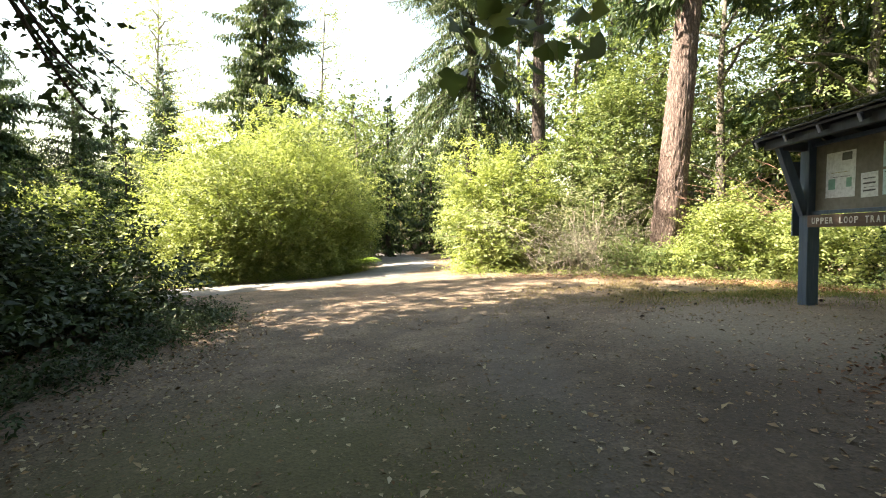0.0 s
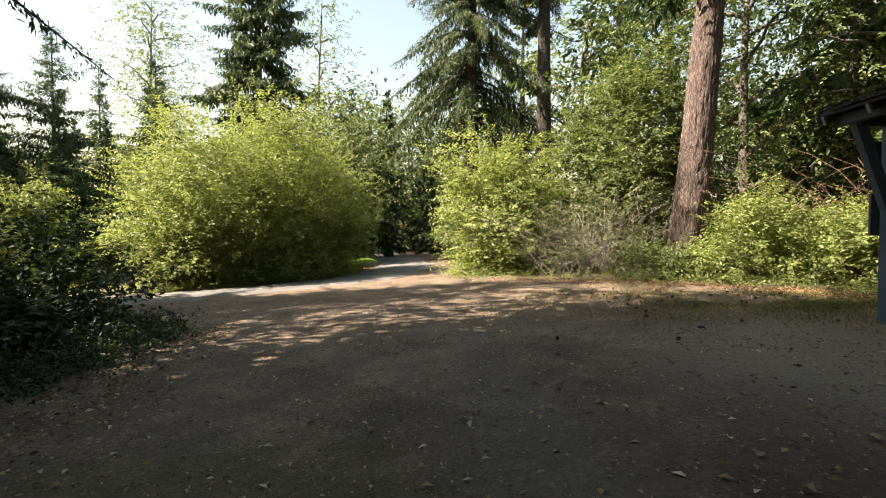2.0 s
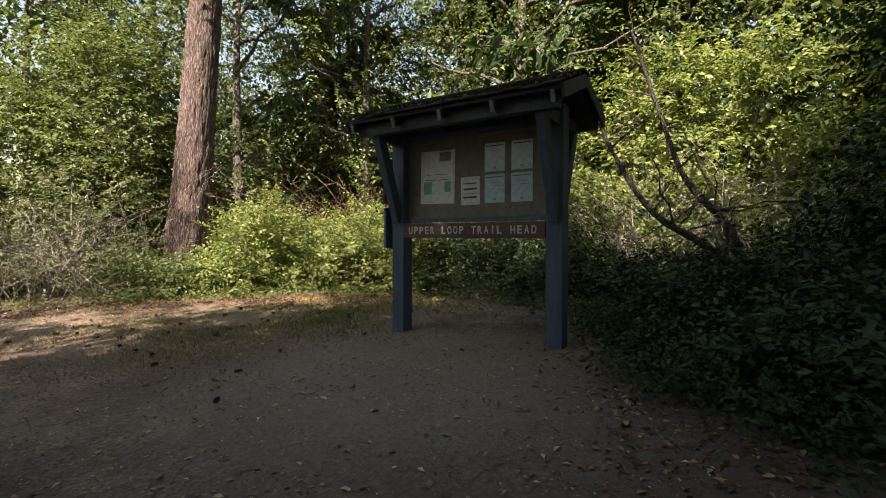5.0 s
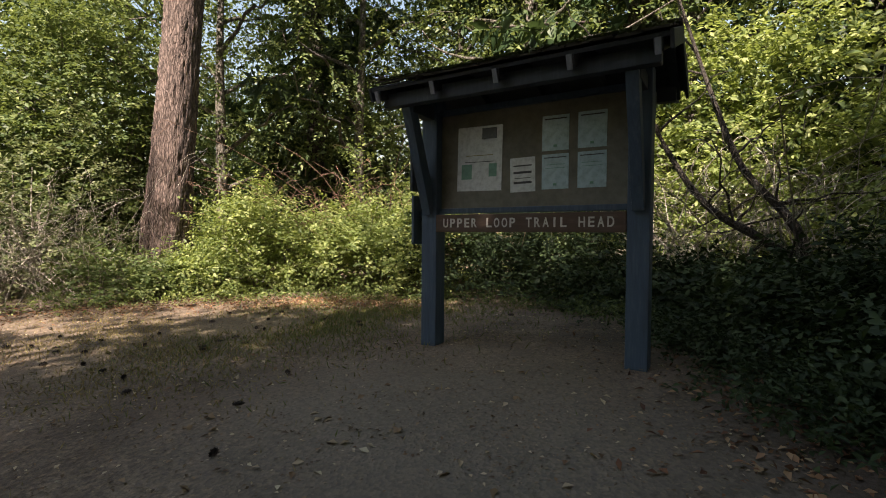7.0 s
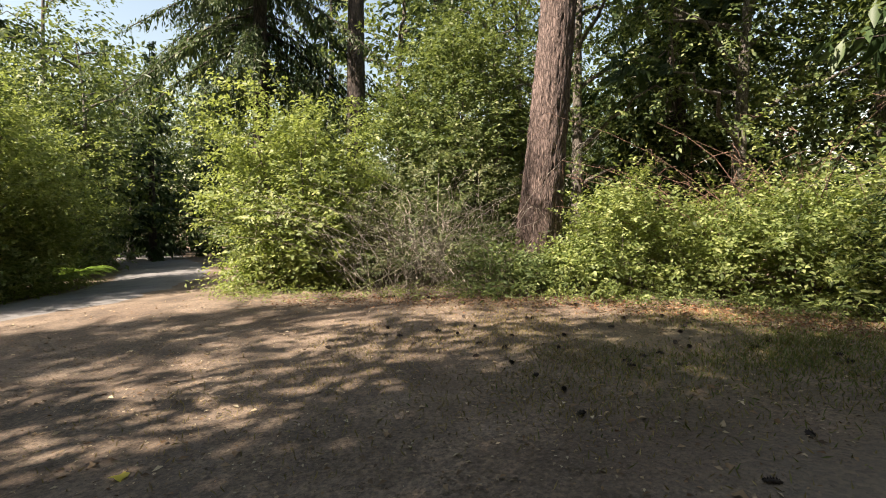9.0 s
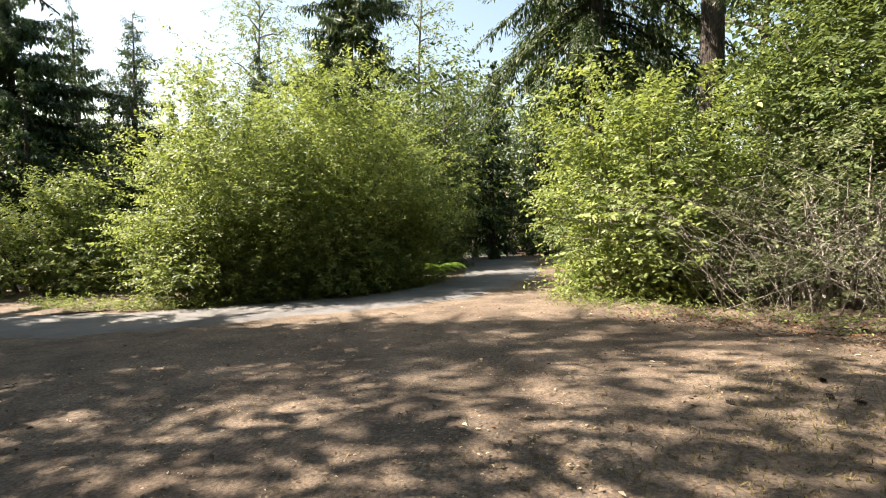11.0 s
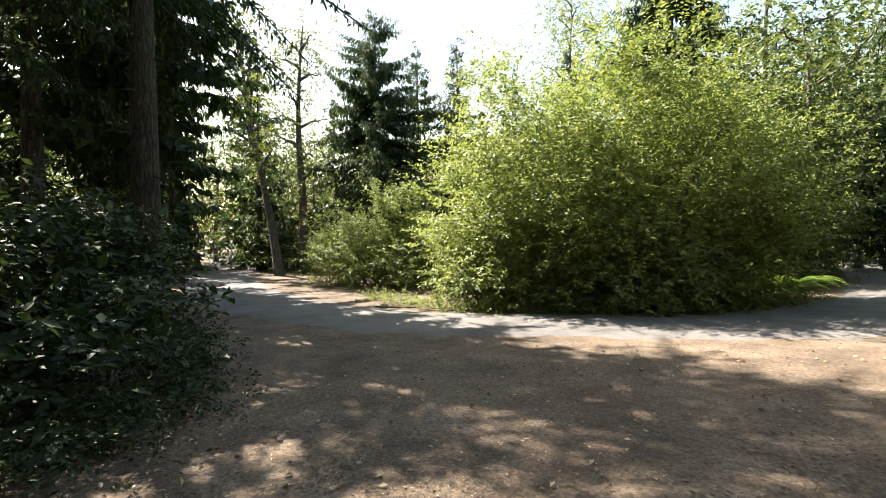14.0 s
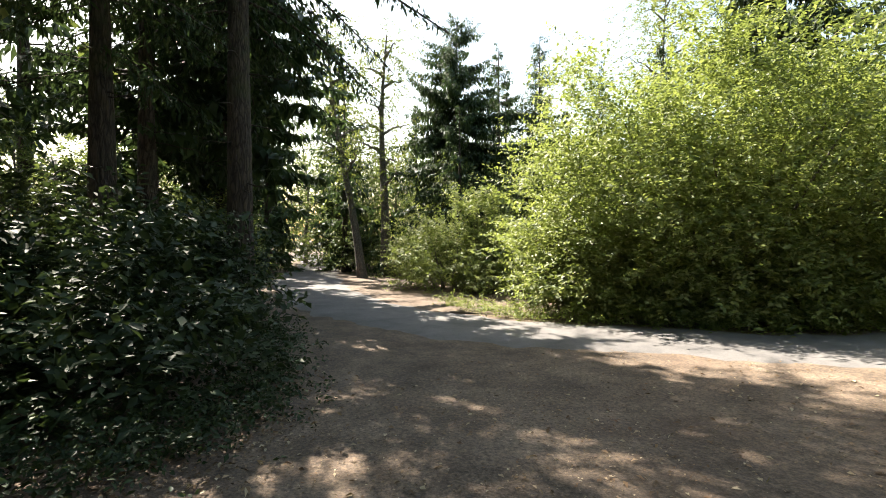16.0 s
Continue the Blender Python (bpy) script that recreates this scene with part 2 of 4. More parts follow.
SHINGLE = painted("mossy_shingle", (0.045, 0.04, 0.03), (0.075, 0.085, 0.035), 0.95, (3, 3, 3))
MOSS = leaf_material("moss", [(0.0, (0.03, 0.035, 0.012)), (1.0, (0.08, 0.09, 0.03))], (0.08, 0.1, 0.02), 0.9, 0.1)

# ---- mesh helpers ----
rng = np.random.default_rng(7)


def raw_mesh(name, verts, tris, mat, smooth=False):
    """A mesh from an array of vertices and an array of triangles or quads."""
    me = bpy.data.meshes.new(name)
    verts, tris = np.asarray(verts, dtype=np.float32), np.asarray(tris, dtype=np.int32)
    n, k = tris.shape
    me.vertices.add(len(verts))
    me.vertices.foreach_set("co", verts.ravel())
    me.loops.add(n * k)
    me.loops.foreach_set("vertex_index", tris.ravel())
    me.polygons.add(n)
    me.polygons.foreach_set("loop_start", np.arange(0, n * k, k, dtype=np.int32))
    if smooth:
        me.polygons.foreach_set("use_smooth", np.ones(n, dtype=bool))
    me.materials.append(mat)
    me.update(calc_edges=True)
    me.validate()
    return me


def attach(name, me, parent=None, label=""):
    ob = new(name, me)
    if parent is not None:
        ob.parent = parent
    if label:
        tagged(ob, label)
    return ob


def part(name, bm, mat, parent, label=""):
    me = bpy.data.meshes.new(name)
    bm.to_mesh(me)
    bm.free()
    me.materials.append(mat)
    return attach(name, me, parent, label)


def box(sx, sy, sz, at=(0, 0, 0), bevel=0.008, turn=None):
    bm = bmesh.new()
    bmesh.ops.create_cube(bm, size=1, matrix=Matrix.Diagonal((sx, sy, sz, 1)))
    if bevel:
        bmesh.ops.bevel(bm, geom=bm.edges[:], offset=bevel, segments=2, affect="EDGES", profile=0.6)
    m = Matrix.Translation(at) @ (turn if turn is not None else Matrix.Identity(4))
    bmesh.ops.transform(bm, matrix=m, verts=bm.verts[:])
    return bm


def unit(a):
    return a / np.maximum(np.linalg.norm(a, axis=-1, keepdims=True), 1e-6)


def tube(points, radii, sides=6):
    """Vertices and quads of a tapered tube along points."""
    p = np.asarray(points, float)
    d = unit(np.gradient(p, axis=0))
    ref = np.where(np.abs(d[:, 2:3]) > 0.9, [[1.0, 0, 0]], [[0, 0, 1.0]])
    a = unit(np.cross(d, ref))
    b = np.cross(d, a)
    ang = np.arange(sides) * 2 * np.pi / sides
    ring = a[:, None] * np.cos(ang)[None, :, None] + b[:, None] * np.sin(ang)[None, :, None]
    v = (p[:, None] + ring * np.asarray(radii, float)[:, None, None]).reshape(-1, 3)
    i = np.arange(len(p) - 1)[:, None] * sides
    j = np.arange(sides)[None]
    k = (j + 1) % sides
    f = np.stack([i + j, i + k, i + sides + k, i + sides + j], -1).reshape(-1, 4)
    return v, f


def joined(pieces):
    """One array of vertices and one of faces out of several."""
    vs, fs, n = [], [], 0
    for v, f in pieces:
        vs.append(v)
        fs.append(f + n)
        n += len(v)
    return np.concatenate(vs), np.concatenate(fs)


def blades(centre, along, normal, length, width, fold=0.18):
    """Vertices and triangles of folded four-cornered leaves."""
    along, n = unit(along), len(centre)
    side = unit(np.cross(along, normal))
    up = np.cross(side, along)
    L, W = np.broadcast_to(length, n)[:, None], np.broadcast_to(width, n)[:, None]
    base = centre - along * L * 0.5
    tip = centre + along * L * 0.5 - up * L * 0.08
    mid = centre - along * L * 0.06 + up * W * fold
    v = np.stack([base, mid + side * W * 0.5, tip, mid - side * W * 0.5], 1).reshape(-1, 3)
    i = np.arange(n)[:, None] * 4
    f = np.concatenate([i + [[0, 1, 2]], i + [[0, 2, 3]]], 1).reshape(-1, 3)
    return v, f


def sprays(start, way, reach, leaves, size, droop=0.25, slim=0.55):
    """Leafy twigs: on each one, leaves stand alternately to both sides."""
    n = len(start)
    way = unit(way)
    side = unit(np.cross(way, rng.normal(size=(n, 3)) * 0.35 + [0, 0, 1.0]))
    s = (np.arange(leaves) + 0.6) / leaves
    sign = np.where(np.arange(leaves) % 2, 1.0, -1.0)
    reach = np.broadcast_to(reach, n)[:, None, None]
    pos = start[:, None] + way[:, None] * reach * s[None, :, None]
    pos[..., 2] -= (reach[..., 0] * s[None] ** 2) * droop
    L = size * rng.uniform(0.65, 1.3, (n, leaves))
    al = way[:, None] * 0.6 + side[:, None] * sign[None, :, None] + rng.normal(size=(n, leaves, 3)) * 0.4
    al[..., 2] -= droop
    al = unit(al)
    pos = pos + al * L[..., None] * 0.55
    nor = np.array([0, 0, 1.0]) + way[:, None] * 0.45 + rng.normal(size=(n, leaves, 3)) * 0.55
    return blades(pos.reshape(-1, 3), al.reshape(-1, 3), nor.reshape(-1, 3), L.ravel(), L.ravel() * slim)


def lumps(points, scale, seed=0.0):
    off = Vector((seed * 13.7, seed * 7.1, seed * 3.3))
    return np.array([noise.noise(Vector(p) * scale + off) for p in points])


# ---- ground ----


def ground_z(x, y):
    x, y = np.asarray(x, float), np.asarray(y, float)
    z = -0.018 + 0.0616 * 7 * np.tanh(x / 7) + 0.1845 * np.exp(-((x - 5.2) ** 2 + (y - 5.5) ** 2) / 9) - 0.176 * np.tanh(y / 20)
    rise = np.clip((x - 9.5) / 12, 0, 1)
    z = z + 2.6 * rise * rise * (3 - 2 * rise) * np.clip((22 - y) / 8, 0, 1)
    return z


def axis(lo, hi, step, far):
    core = np.arange(lo, hi, step)
    out = [step * 1.35 ** k for k in range(1, 40)]
    ext = np.cumsum(out)
    ext = ext[ext < far]
    return np.concatenate([lo - ext[::-1], core, hi + ext])


def build_ground():
    xs, ys = axis(-14, 11, 0.2, 600), axis(-3, 24, 0.2, 600)
    X, Y = np.meshgrid(xs, ys, indexing="ij")
    Z = ground_z(X, Y)
    Z = Z + 0.012 * np.sin(X * 2.1 + 1.3 * np.sin(Y * 0.9)) * np.sin(Y * 1.7 + X * 0.6) + 0.006 * np.sin(X * 6.3 + Y * 2.2) * np.sin(Y * 5.1 - X)
    n, k = X.shape
    i = np.arange(n - 1)[:, None] * k + np.arange(k - 1)[None]
    f = np.stack([i, i + k, i + k + 1, i + 1], -1).reshape(-1, 4)
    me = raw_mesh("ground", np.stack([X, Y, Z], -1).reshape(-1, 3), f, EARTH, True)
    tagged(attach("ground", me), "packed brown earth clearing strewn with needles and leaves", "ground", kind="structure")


def spline(pts, n):
    """A smooth line through pts."""
    p = np.asarray(pts, float)
    p = np.concatenate([[2 * p[0] - p[1]], p, [2 * p[-1] - p[-2]]])
    out = []
    for a, b, c, d in zip(p, p[1:], p[2:], p[3:]):
        t = np.linspace(0, 1, n, endpoint=False)[:, None]
        out.append(0.5 * (2 * b + (c - a) * t + (2 * a - 5 * b + 4 * c - d) * t ** 2 + (3 * b - a - 3 * c + d) * t ** 3))
    return np.concatenate(out + [p[-2:-1]])


def strip(name, line, widths, mat, label, category, lift=0.02, across=10):
    c = spline(line, 40)
    w = np.interp(np.linspace(0, 1, len(c)), np.linspace(0, 1, len(widths)), widths)
    d = unit(np.gradient(c, axis=0))
    nrm = np.stack([-d[:, 1], d[:, 0]], -1)
    s = np.linspace(-1, 1, across)
    wander = np.stack([lumps(np.stack([c[:, 0], c[:, 1], 0 * c[:, 0] + k], -1), 1.3, k) + 0.5 * lumps(np.stack([c[:, 0], c[:, 1], 0 * c[:, 0] + k], -1), 4.0, k) for k in (1, 2)], -1)
    ragged = 1 + 0.22 * np.where(s[None] < 0, wander[:, :1], wander[:, 1:]) * np.abs(s)[None] ** 2
    P = c[:, None] + nrm[:, None] * (s[None] * w[:, None] * 0.5 * ragged)[..., None]
    z = ground_z(P[..., 0], P[..., 1]) + lift * (1 - 1.7 * np.abs(s)[None] ** 6)
    v = np.concatenate([P, z[..., None]], -1).reshape(-1, 3)
    i = np.arange(len(c) - 1)[:, None] * across + np.arange(across - 1)[None]
    f = np.stack([i, i + across, i + across + 1, i + 1], -1).reshape(-1, 4)
    tagged(attach(name, raw_mesh(name, v, f, mat, True)), label, category, kind="structure")


build_ground()
strip("road", [(-60, 22), (-40, 19), (-24, 14.6), (-15.5, 13.3), (-10, 14.0), (-6.2, 16.4), (-3.0, 19.4), (-2.0, 25.5), (-3.9, 36), (-6.5, 48), (-9, 60)],
      [3.2, 3.2, 3.2, 3.0, 3.0, 3.0, 3.2, 3.4, 4.0, 4.4, 4.4], ASPHALT, "grey worn asphalt park road dappled with sun", "road", 0.03)
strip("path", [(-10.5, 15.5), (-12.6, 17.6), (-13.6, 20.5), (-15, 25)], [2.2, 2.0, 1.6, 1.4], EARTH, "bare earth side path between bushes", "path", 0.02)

# ---- broadleaf bushes ----


def bush(name, at, size, count, leaf, mat, label, turn=0.0, twig=BARK_GREY, stems=7, leaves=9, reach=0.55, rough=0.34, seed=1.0, inner=0.36, category="bush", group="", flat=2.2, hollow=0.12):
    """A shrub: size is half its length, half its depth and its height."""
    a, b, h = size
    tufts = max(12, count // 11)
    z = rng.uniform(0.02, 1, tufts) ** 0.85
    ang = rng.uniform(0, 2 * np.pi, tufts)
    rho = np.sqrt(np.clip(1 - z ** flat, 0, 1))
    dirs = np.stack([rho * np.cos(ang), rho * np.sin(ang), z], -1)
    r = 1 + rough * lumps(dirs * [a, b, h], 0.75, seed) * 1.6 + 0.5 * rough * lumps(dirs * [a, b, h], 2.1, seed + 2)
    r = r * (1 - hollow * np.clip(1 - z / 0.72, 0, 1))
    deep = rng.random(tufts) < inner
    r = r * np.where(deep, rng.uniform(0.4, 0.88, tufts), 1 - np.abs(rng.normal(size=tufts)) * 0.05)
    shoot = (rng.random(tufts) < 0.10) & ~deep
    r = np.where(shoot, r * rng.uniform(1.04, 1.16, tufts), r)
    core = dirs * r[:, None] * [a, b, h]
    out = unit(dirs * [1 / a, 1 / b, 1 / h])
    k = np.arange(count) % tufts
    wide = (0.13 + 0.035 * min(a, b, h)) * (leaf / 0.11) ** 0.5
    p = core[k] + rng.normal(size=(count, 3)) * wide * np.array([1.25, 1.25, 0.6]) + out[k] * np.abs(rng.normal(size=(count, 1))) * wide * 0.6
    p = p + np.where(shoot[k], rng.random(count) * 2.2 * wide, 0.0)[:, None] * (out[k] * 0.5 + [0, 0, 0.8])
    way = out[k] + unit(p - core[k]) * 0.5 + rng.normal(size=(count, 3)) * 0.4 + [0, 0, 0.2]
    v, f = sprays(p - out[k] * reach * 0.5, way, reach * rng.uniform(0.4, 1.3, count), leaves, leaf)
    base = new(name)
    gz0 = float(ground_z(at[0], at[1]))
    base.matrix_world = pose(at[0], at[1], gz0, 0, 0, turn)
    v[:, 2] = np.maximum(v[:, 2], 0.03 - 0.12)
    tagged(attach("foliage", raw_mesh("foliage", v, f, mat), base), kind="stuff")
    stem_v = []
    for k in range(stems):
        th = rng.uniform(0, 2 * np.pi)
        rr = rng.uniform(0.25, 0.8)
        tip = np.array([a * rr * np.cos(th), b * rr * np.sin(th), h * rng.uniform(0.55, 0.9) * math.sqrt(1 - 0.6 * rr * rr)])
        root = np.array([tip[0] * 0.3, tip[1] * 0.3, -0.1])
        s = np.linspace(0, 1, 7)[:, None]
        line = root + (tip - root) * s + np.array([0, 0, 0.25 * h]) * (s * (1 - s)) + rng.normal(size=(7, 3)) * 0.04
        attach("stem", raw_mesh("stem", *tube(line, np.linspace(0.022, 0.006, 7) * (0.6 + h * 0.28), 6), twig, True), base)
    return tagged(base, label, category, group)


def thicket_twigs(name, at, size, count, mat, label, turn=0.0, thick=0.008):
    """A tangle of bare arching twigs."""
    a, b, h = size
    pieces = []
    for k in range(count):
        root = np.array([rng.uniform(-a, a), rng.uniform(-b, b), -0.05])
        lean = rng.normal(size=3) * [0.75, 0.75, 0]
        top = root + lean * h * 0.6 + [0, 0, h * rng.uniform(0.55, 1.05)]
        s = np.linspace(0, 1, 8)[:, None]
        line = root + (top - root) * s + np.array([lean[0], lean[1], -0.6]) * 0.3 * h * s ** 3 + np.cumsum(rng.normal(size=(8, 3)), 0) * 0.035
        pieces.append(tube(line, np.linspace(1.2, 0.35, 8) * thick * rng.uniform(0.6, 1.4), 4))
        for q in range(7):
            i = rng.integers(2, 8)
            d = unit(rng.normal(size=3) + [0, 0, 0.2]) * rng.uniform(0.25, 0.7)
            s2 = np.linspace(0, 1, 5)[:, None]
            pieces.append(tube(line[i] + d * s2 + np.array([0, 0, -0.25]) * s2 ** 2 + rng.normal(size=(5, 3)) * 0.025, np.linspace(0.6, 0.25, 5) * thick, 3 if thick < 0.01 else 4))
    base = new(name)
    base.matrix_world = pose(at[0], at[1], float(ground_z(at[0], at[1])), 0, 0, turn)
    attach("twig_tangle", raw_mesh("twig_tangle", *joined(pieces), mat, True), base)
    return tagged(base, label, "brush", kind="stuff")


# ---- trees ----


def trunk_mesh(name, height, radius, mat, lean=(0, 0), sides=20, rings=24, flare=0.35, furrow=0.0, top=0.12, sway=0.0):
    t = np.linspace(0, 1, rings) ** 1.15
    z = t * (height + 0.3) - 0.3
    r = radius * (1 - (1 - top) * t) * (1 + flare * np.exp(-np.maximum(z, 0) / (1.6 * radius + 0.15)))
    cx = lean[0] * z + sway * np.sin(t * 7 + 1) * t
    cy = lean[1] * z + sway * np.cos(t * 5) * t
    ang = np.arange(sides) * 2 * np.pi / sides
    R = r[:, None] * np.ones((1, sides))
    if furrow:
        pts = np.stack([np.cos(ang)[None] * 9 * np.ones((rings, 1)), np.sin(ang)[None] * 9 * np.ones((rings, 1)), z[:, None] * 2.6 * np.ones((1, sides))], -1).reshape(-1, 3)
        R = R * (1 + furrow * (np.abs(lumps(pts, 1.6, 3)) * 2.2 - 0.4).reshape(rings, sides) + 0.5 * furrow * lumps(pts, 0.5, 8).reshape(rings, sides))
    v = np.stack([cx[:, None] + R * np.cos(ang), cy[:, None] + R * np.sin(ang), z[:, None] * np.ones((1, sides))], -1).reshape(-1, 3)
    i = np.arange(rings - 1)[:, None] * sides
    j = np.arange(sides)[None]
    k = (j + 1) % sides
    f = np.stack([i + j, i + k, i + sides + k, i + sides + j], -1).reshape(-1, 4)
    return raw_mesh(name, v, f, mat, not furrow)


def fir(name, at, height, radius, bare, spread, mat, bark, label, lean=(0, 0), whorl=0.42, sprig=0.34, droop=0.5, furrow=0.0, gap=0.12, taper=0.8, sides=14, rings=16, flare=0.3, dense=1.0, slim=0.17, seed=0, group="", dead=0, fine=2):
    """A conifer with whorls of drooping boughs. bare: the height up to which the trunk is clear."""
    local = np.random.default_rng(100 + seed)
    base = new(name)
    base.matrix_world = pose(at[0], at[1], float(ground_z(at[0], at[1])), 0, 0, 0)
    attach("trunk", trunk_mesh("trunk", height, radius, bark, lean, sides, rings, flare, furrow, 0.06), base)
    bough_v, cen, al, nor, length_list = [], [], [], [], []
    z = bare
    while z < height * 0.99:
        u = (z - bare) / (height - bare)
        full = spread * (1 - u) ** taper * min(1.0, 0.6 + u * 4) + 0.08
        for k in range(5 + int(2 * dense)):
            if local.random() < gap:
                continue
            th = local.uniform(0, 2 * np.pi)
            L = full * local.uniform(0.45, 1.2)
            fall = droop * (1 - u) + local.normal() * 0.08
            n = max(5, int(L / (0.15 / dense)))
            s = np.linspace(0.04, 1, n)
            d = np.array([math.cos(th), math.sin(th), 0])
            line = np.array([lean[0] * z, lean[1] * z, z + local.normal() * whorl * 0.7]) + d * (L * s)[:, None] + np.array([0, 0, 1.0]) * ((0.12 + 0.25 * u) * L * s - fall * L * s ** 1.6 + 0.12 * L * s ** 4)[:, None]
            if k % 2 == 0 or sprig < 0.5:
                bough_v.append(tube(line[:: max(1, n // 5)], np.linspace(0.022, 0.006, len(line[:: max(1, n // 5)])) * (0.5 + L * 0.35), 4))
            side = np.array([-d[1], d[0], 0])
            m = line[1:]
            tt = s[1:]
            for sg in (-1, 1, -1, 1, 0, 2, 2):
                wide = sprig * (0.3 + 0.7 * (1 - u) ** 0.6) * (0.45 + 0.9 * np.sin(np.pi * np.clip(tt * 0.95 + 0.05, 0, 1))) * local.uniform(0.6, 1.3, len(m))
                way = d * (0.5 + 0.3 * local.random((len(m), 1))) + side * sg * (0.7 + 0.3 * local.random((len(m), 1))) + np.array([0, 0, -1.0]) * (0.25 + 0.75 * droop * local.random((len(m), 1)) + (0.5 if sg == 0 else 0))
                if sg == 2:
                    wide = wide * (0.6 + 0.9 * droop)
                    way = local.normal(size=(len(m), 3)) * 0.22 + d * 0.15 + np.array([0, 0, -1.0])
                way = unit(way)
                for q in ((0.5,), (0.3, 0.75), (0.2, 0.5, 0.8))[fine - 1]:
                    cen.append(m + way * wide[:, None] * q + local.normal(size=m.shape) * 0.05)
                    al.append(unit(way + local.normal(size=m.shape) * 0.4 - [0, 0, 0.35 * q]))
                    nor.append(np.array([0, 0, 1.0]) + local.normal(size=m.shape) * 0.7)
                    length_list.append(wide * (1.0, 0.62, 0.46)[fine - 1] * local.uniform(0.7, 1.2, len(m)))
        z += whorl * local.uniform(0.7, 1.3)
    L = np.concatenate(length_list)
    v, f = blades(np.concatenate(cen), np.concatenate(al), np.concatenate(nor), L, L * slim * (1.3, 1.75, 1.75)[fine - 1], 0.1)
    tagged(attach("bough", raw_mesh("bough", *joined(bough_v), bark, True), base), kind="stuff")
    tagged(attach("crown", raw_mesh("crown", v, f, mat), base), kind="stuff")
    for k in range(dead):
        th, zz = local.uniform(0, 2 * np.pi), bare * local.uniform(0.35, 0.98)
        L = local.uniform(0.5, 1.6)
        s = np.linspace(0, 1, 5)[:, None]
        line = np.array([lean[0] * zz, lean[1] * zz, zz]) + np.array([math.cos(th), math.sin(th), -0.2]) * L * s + local.normal(size=(5, 3)) * 0.03
        attach("dead_branch", raw_mesh("dead_branch", *tube(line, np.linspace(0.02, 0.006, 5), 4), bark, True), base)
    return tagged(base, label, "conifer", group)


def broadleaf(name, at, height, radius, crown, leaf, mat, bark, label, limbs=9, per=34, leaves=10, lean=(0, 0), low=0.3, seed=0, sway=0.2, group="", reach=0.7):
    """A leafy tree: forking limbs with twigs of leaves. crown: half its width."""
    local = np.random.default_rng(500 + seed)
    base = new(name)
    base.matrix_world = pose(at[0], at[1], float(ground_z(at[0], at[1])), 0, 0, 0)
    attach("trunk", trunk_mesh("trunk", height * 0.92, radius, bark, lean, 10, 18, 0.3, 0.0, 0.12, sway), base)
    start, way = [], []
    for k in range(limbs):
        u = low + (0.97 - low) * (k + local.random()) / limbs
        zz = height * u * 0.92
        th = k * 2.4 + local.normal() * 0.4
        L = crown * (1.05 - 0.55 * abs(u - 0.5)) * local.uniform(0.7, 1.15) * (1.25 - u * 0.7)
        s = np.linspace(0, 1, 8)[:, None]
        t = zz / (height * 0.92)
        org = np.array([lean[0] * zz + sway * math.sin(t * 7 + 1) * t, lean[1] * zz + sway * math.cos(t * 5) * t, zz])
        d = np.array([math.cos(th), math.sin(th), 0])
        line = org + d * L * s + np.array([0, 0, 1.0]) * (0.75 * L * s - 0.35 * L * s ** 2) + local.normal(size=(8, 3)) * 0.06 * L * s
        attach("limb", raw_mesh("limb", *tube(line, np.linspace(0.35, 0.07, 8) * radius, 6), bark, True), base)
        for q in range(per):
            i = local.uniform(0.25, 1.0)
            c = line[int(i * 7)]
            off = local.normal(size=3) * crown * np.array([0.26, 0.26, 0.22])
            start.append(c + off)
            way.append(unit(off) + d * 0.5 + [0, 0, 0.15])
    v, f = sprays(np.array(start), np.array(way), reach, leaves, leaf, 0.35)
    tagged(attach("crown", raw_mesh("crown", v, f, mat), base), kind="stuff")
    return tagged(base, label, "tree", group)


# ---- bushes round the clearing ----
bush("hazel_bush", (-7.4, 20.65), (5.6, 4.0, 5.8), 19000, 0.11, LEAF_BRIGHT, "large rounded sunlit green bush beside the park road", 41, stems=14, seed=2, rough=0.26, hollow=0.5, inner=0.45, flat=2.2)
bush("hazel_bush", (-8.7, 17.5), (1.6, 1.2, 2.3), 1500, 0.10, LEAF_BRIGHT, "low leafy green bush at the foot of the large bush", 41, stems=5, seed=5)
bush("alder_bush", (2.3, 18.3), (2.3, 2.3, 4.6), 3900, 0.12, LEAF_BRIGHT, "bright green bush at the corner of the trail", 10, stems=12, seed=3, hollow=0.45)
bush("alder_bush", (7.2, 19.6), (2.7, 2.3, 8.2), 5200, 0.13, LEAF_FOREST, "tall green leafy shrub behind the dry brush", 0, stems=12, seed=4, flat=3)
bush("salmonberry_bush", (8.0, 12.9), (1.5, 1.5, 1.9), 2700, 0.085, LEAF_BRIGHT, "yellow-green sunlit bush beside the large fir trunk", 20, stems=9, seed=6)
bush("salmonberry_bush", (9.4, 10.6), (1.9, 1.5, 1.95), 3400, 0.085, LEAF_BRIGHT, "yellow-green sunlit bush behind the information board", -55, stems=10, seed=7)
bush("bramble_bush", (9.8, 7.6), (2.2, 1.7, 1.8), 2800, 0.085, LEAF_DARK_SHADED, "dark green bramble behind the information board", -80, stems=8, seed=8)
bush("bramble_bush", (8.6, 4.4), (1.9, 1.0, 0.85), 1500, 0.10, LEAF_DARK_SHADED, "dark green shaded bramble on the bank", -85, stems=8, seed=9)
bush("elder_bush", (11.2, 6.4), (1.8, 1.2, 2.3), 1200, 0.11, LEAF_BRIGHT, "sunlit yellow-green bush on the bank", 90, stems=7, seed=31)
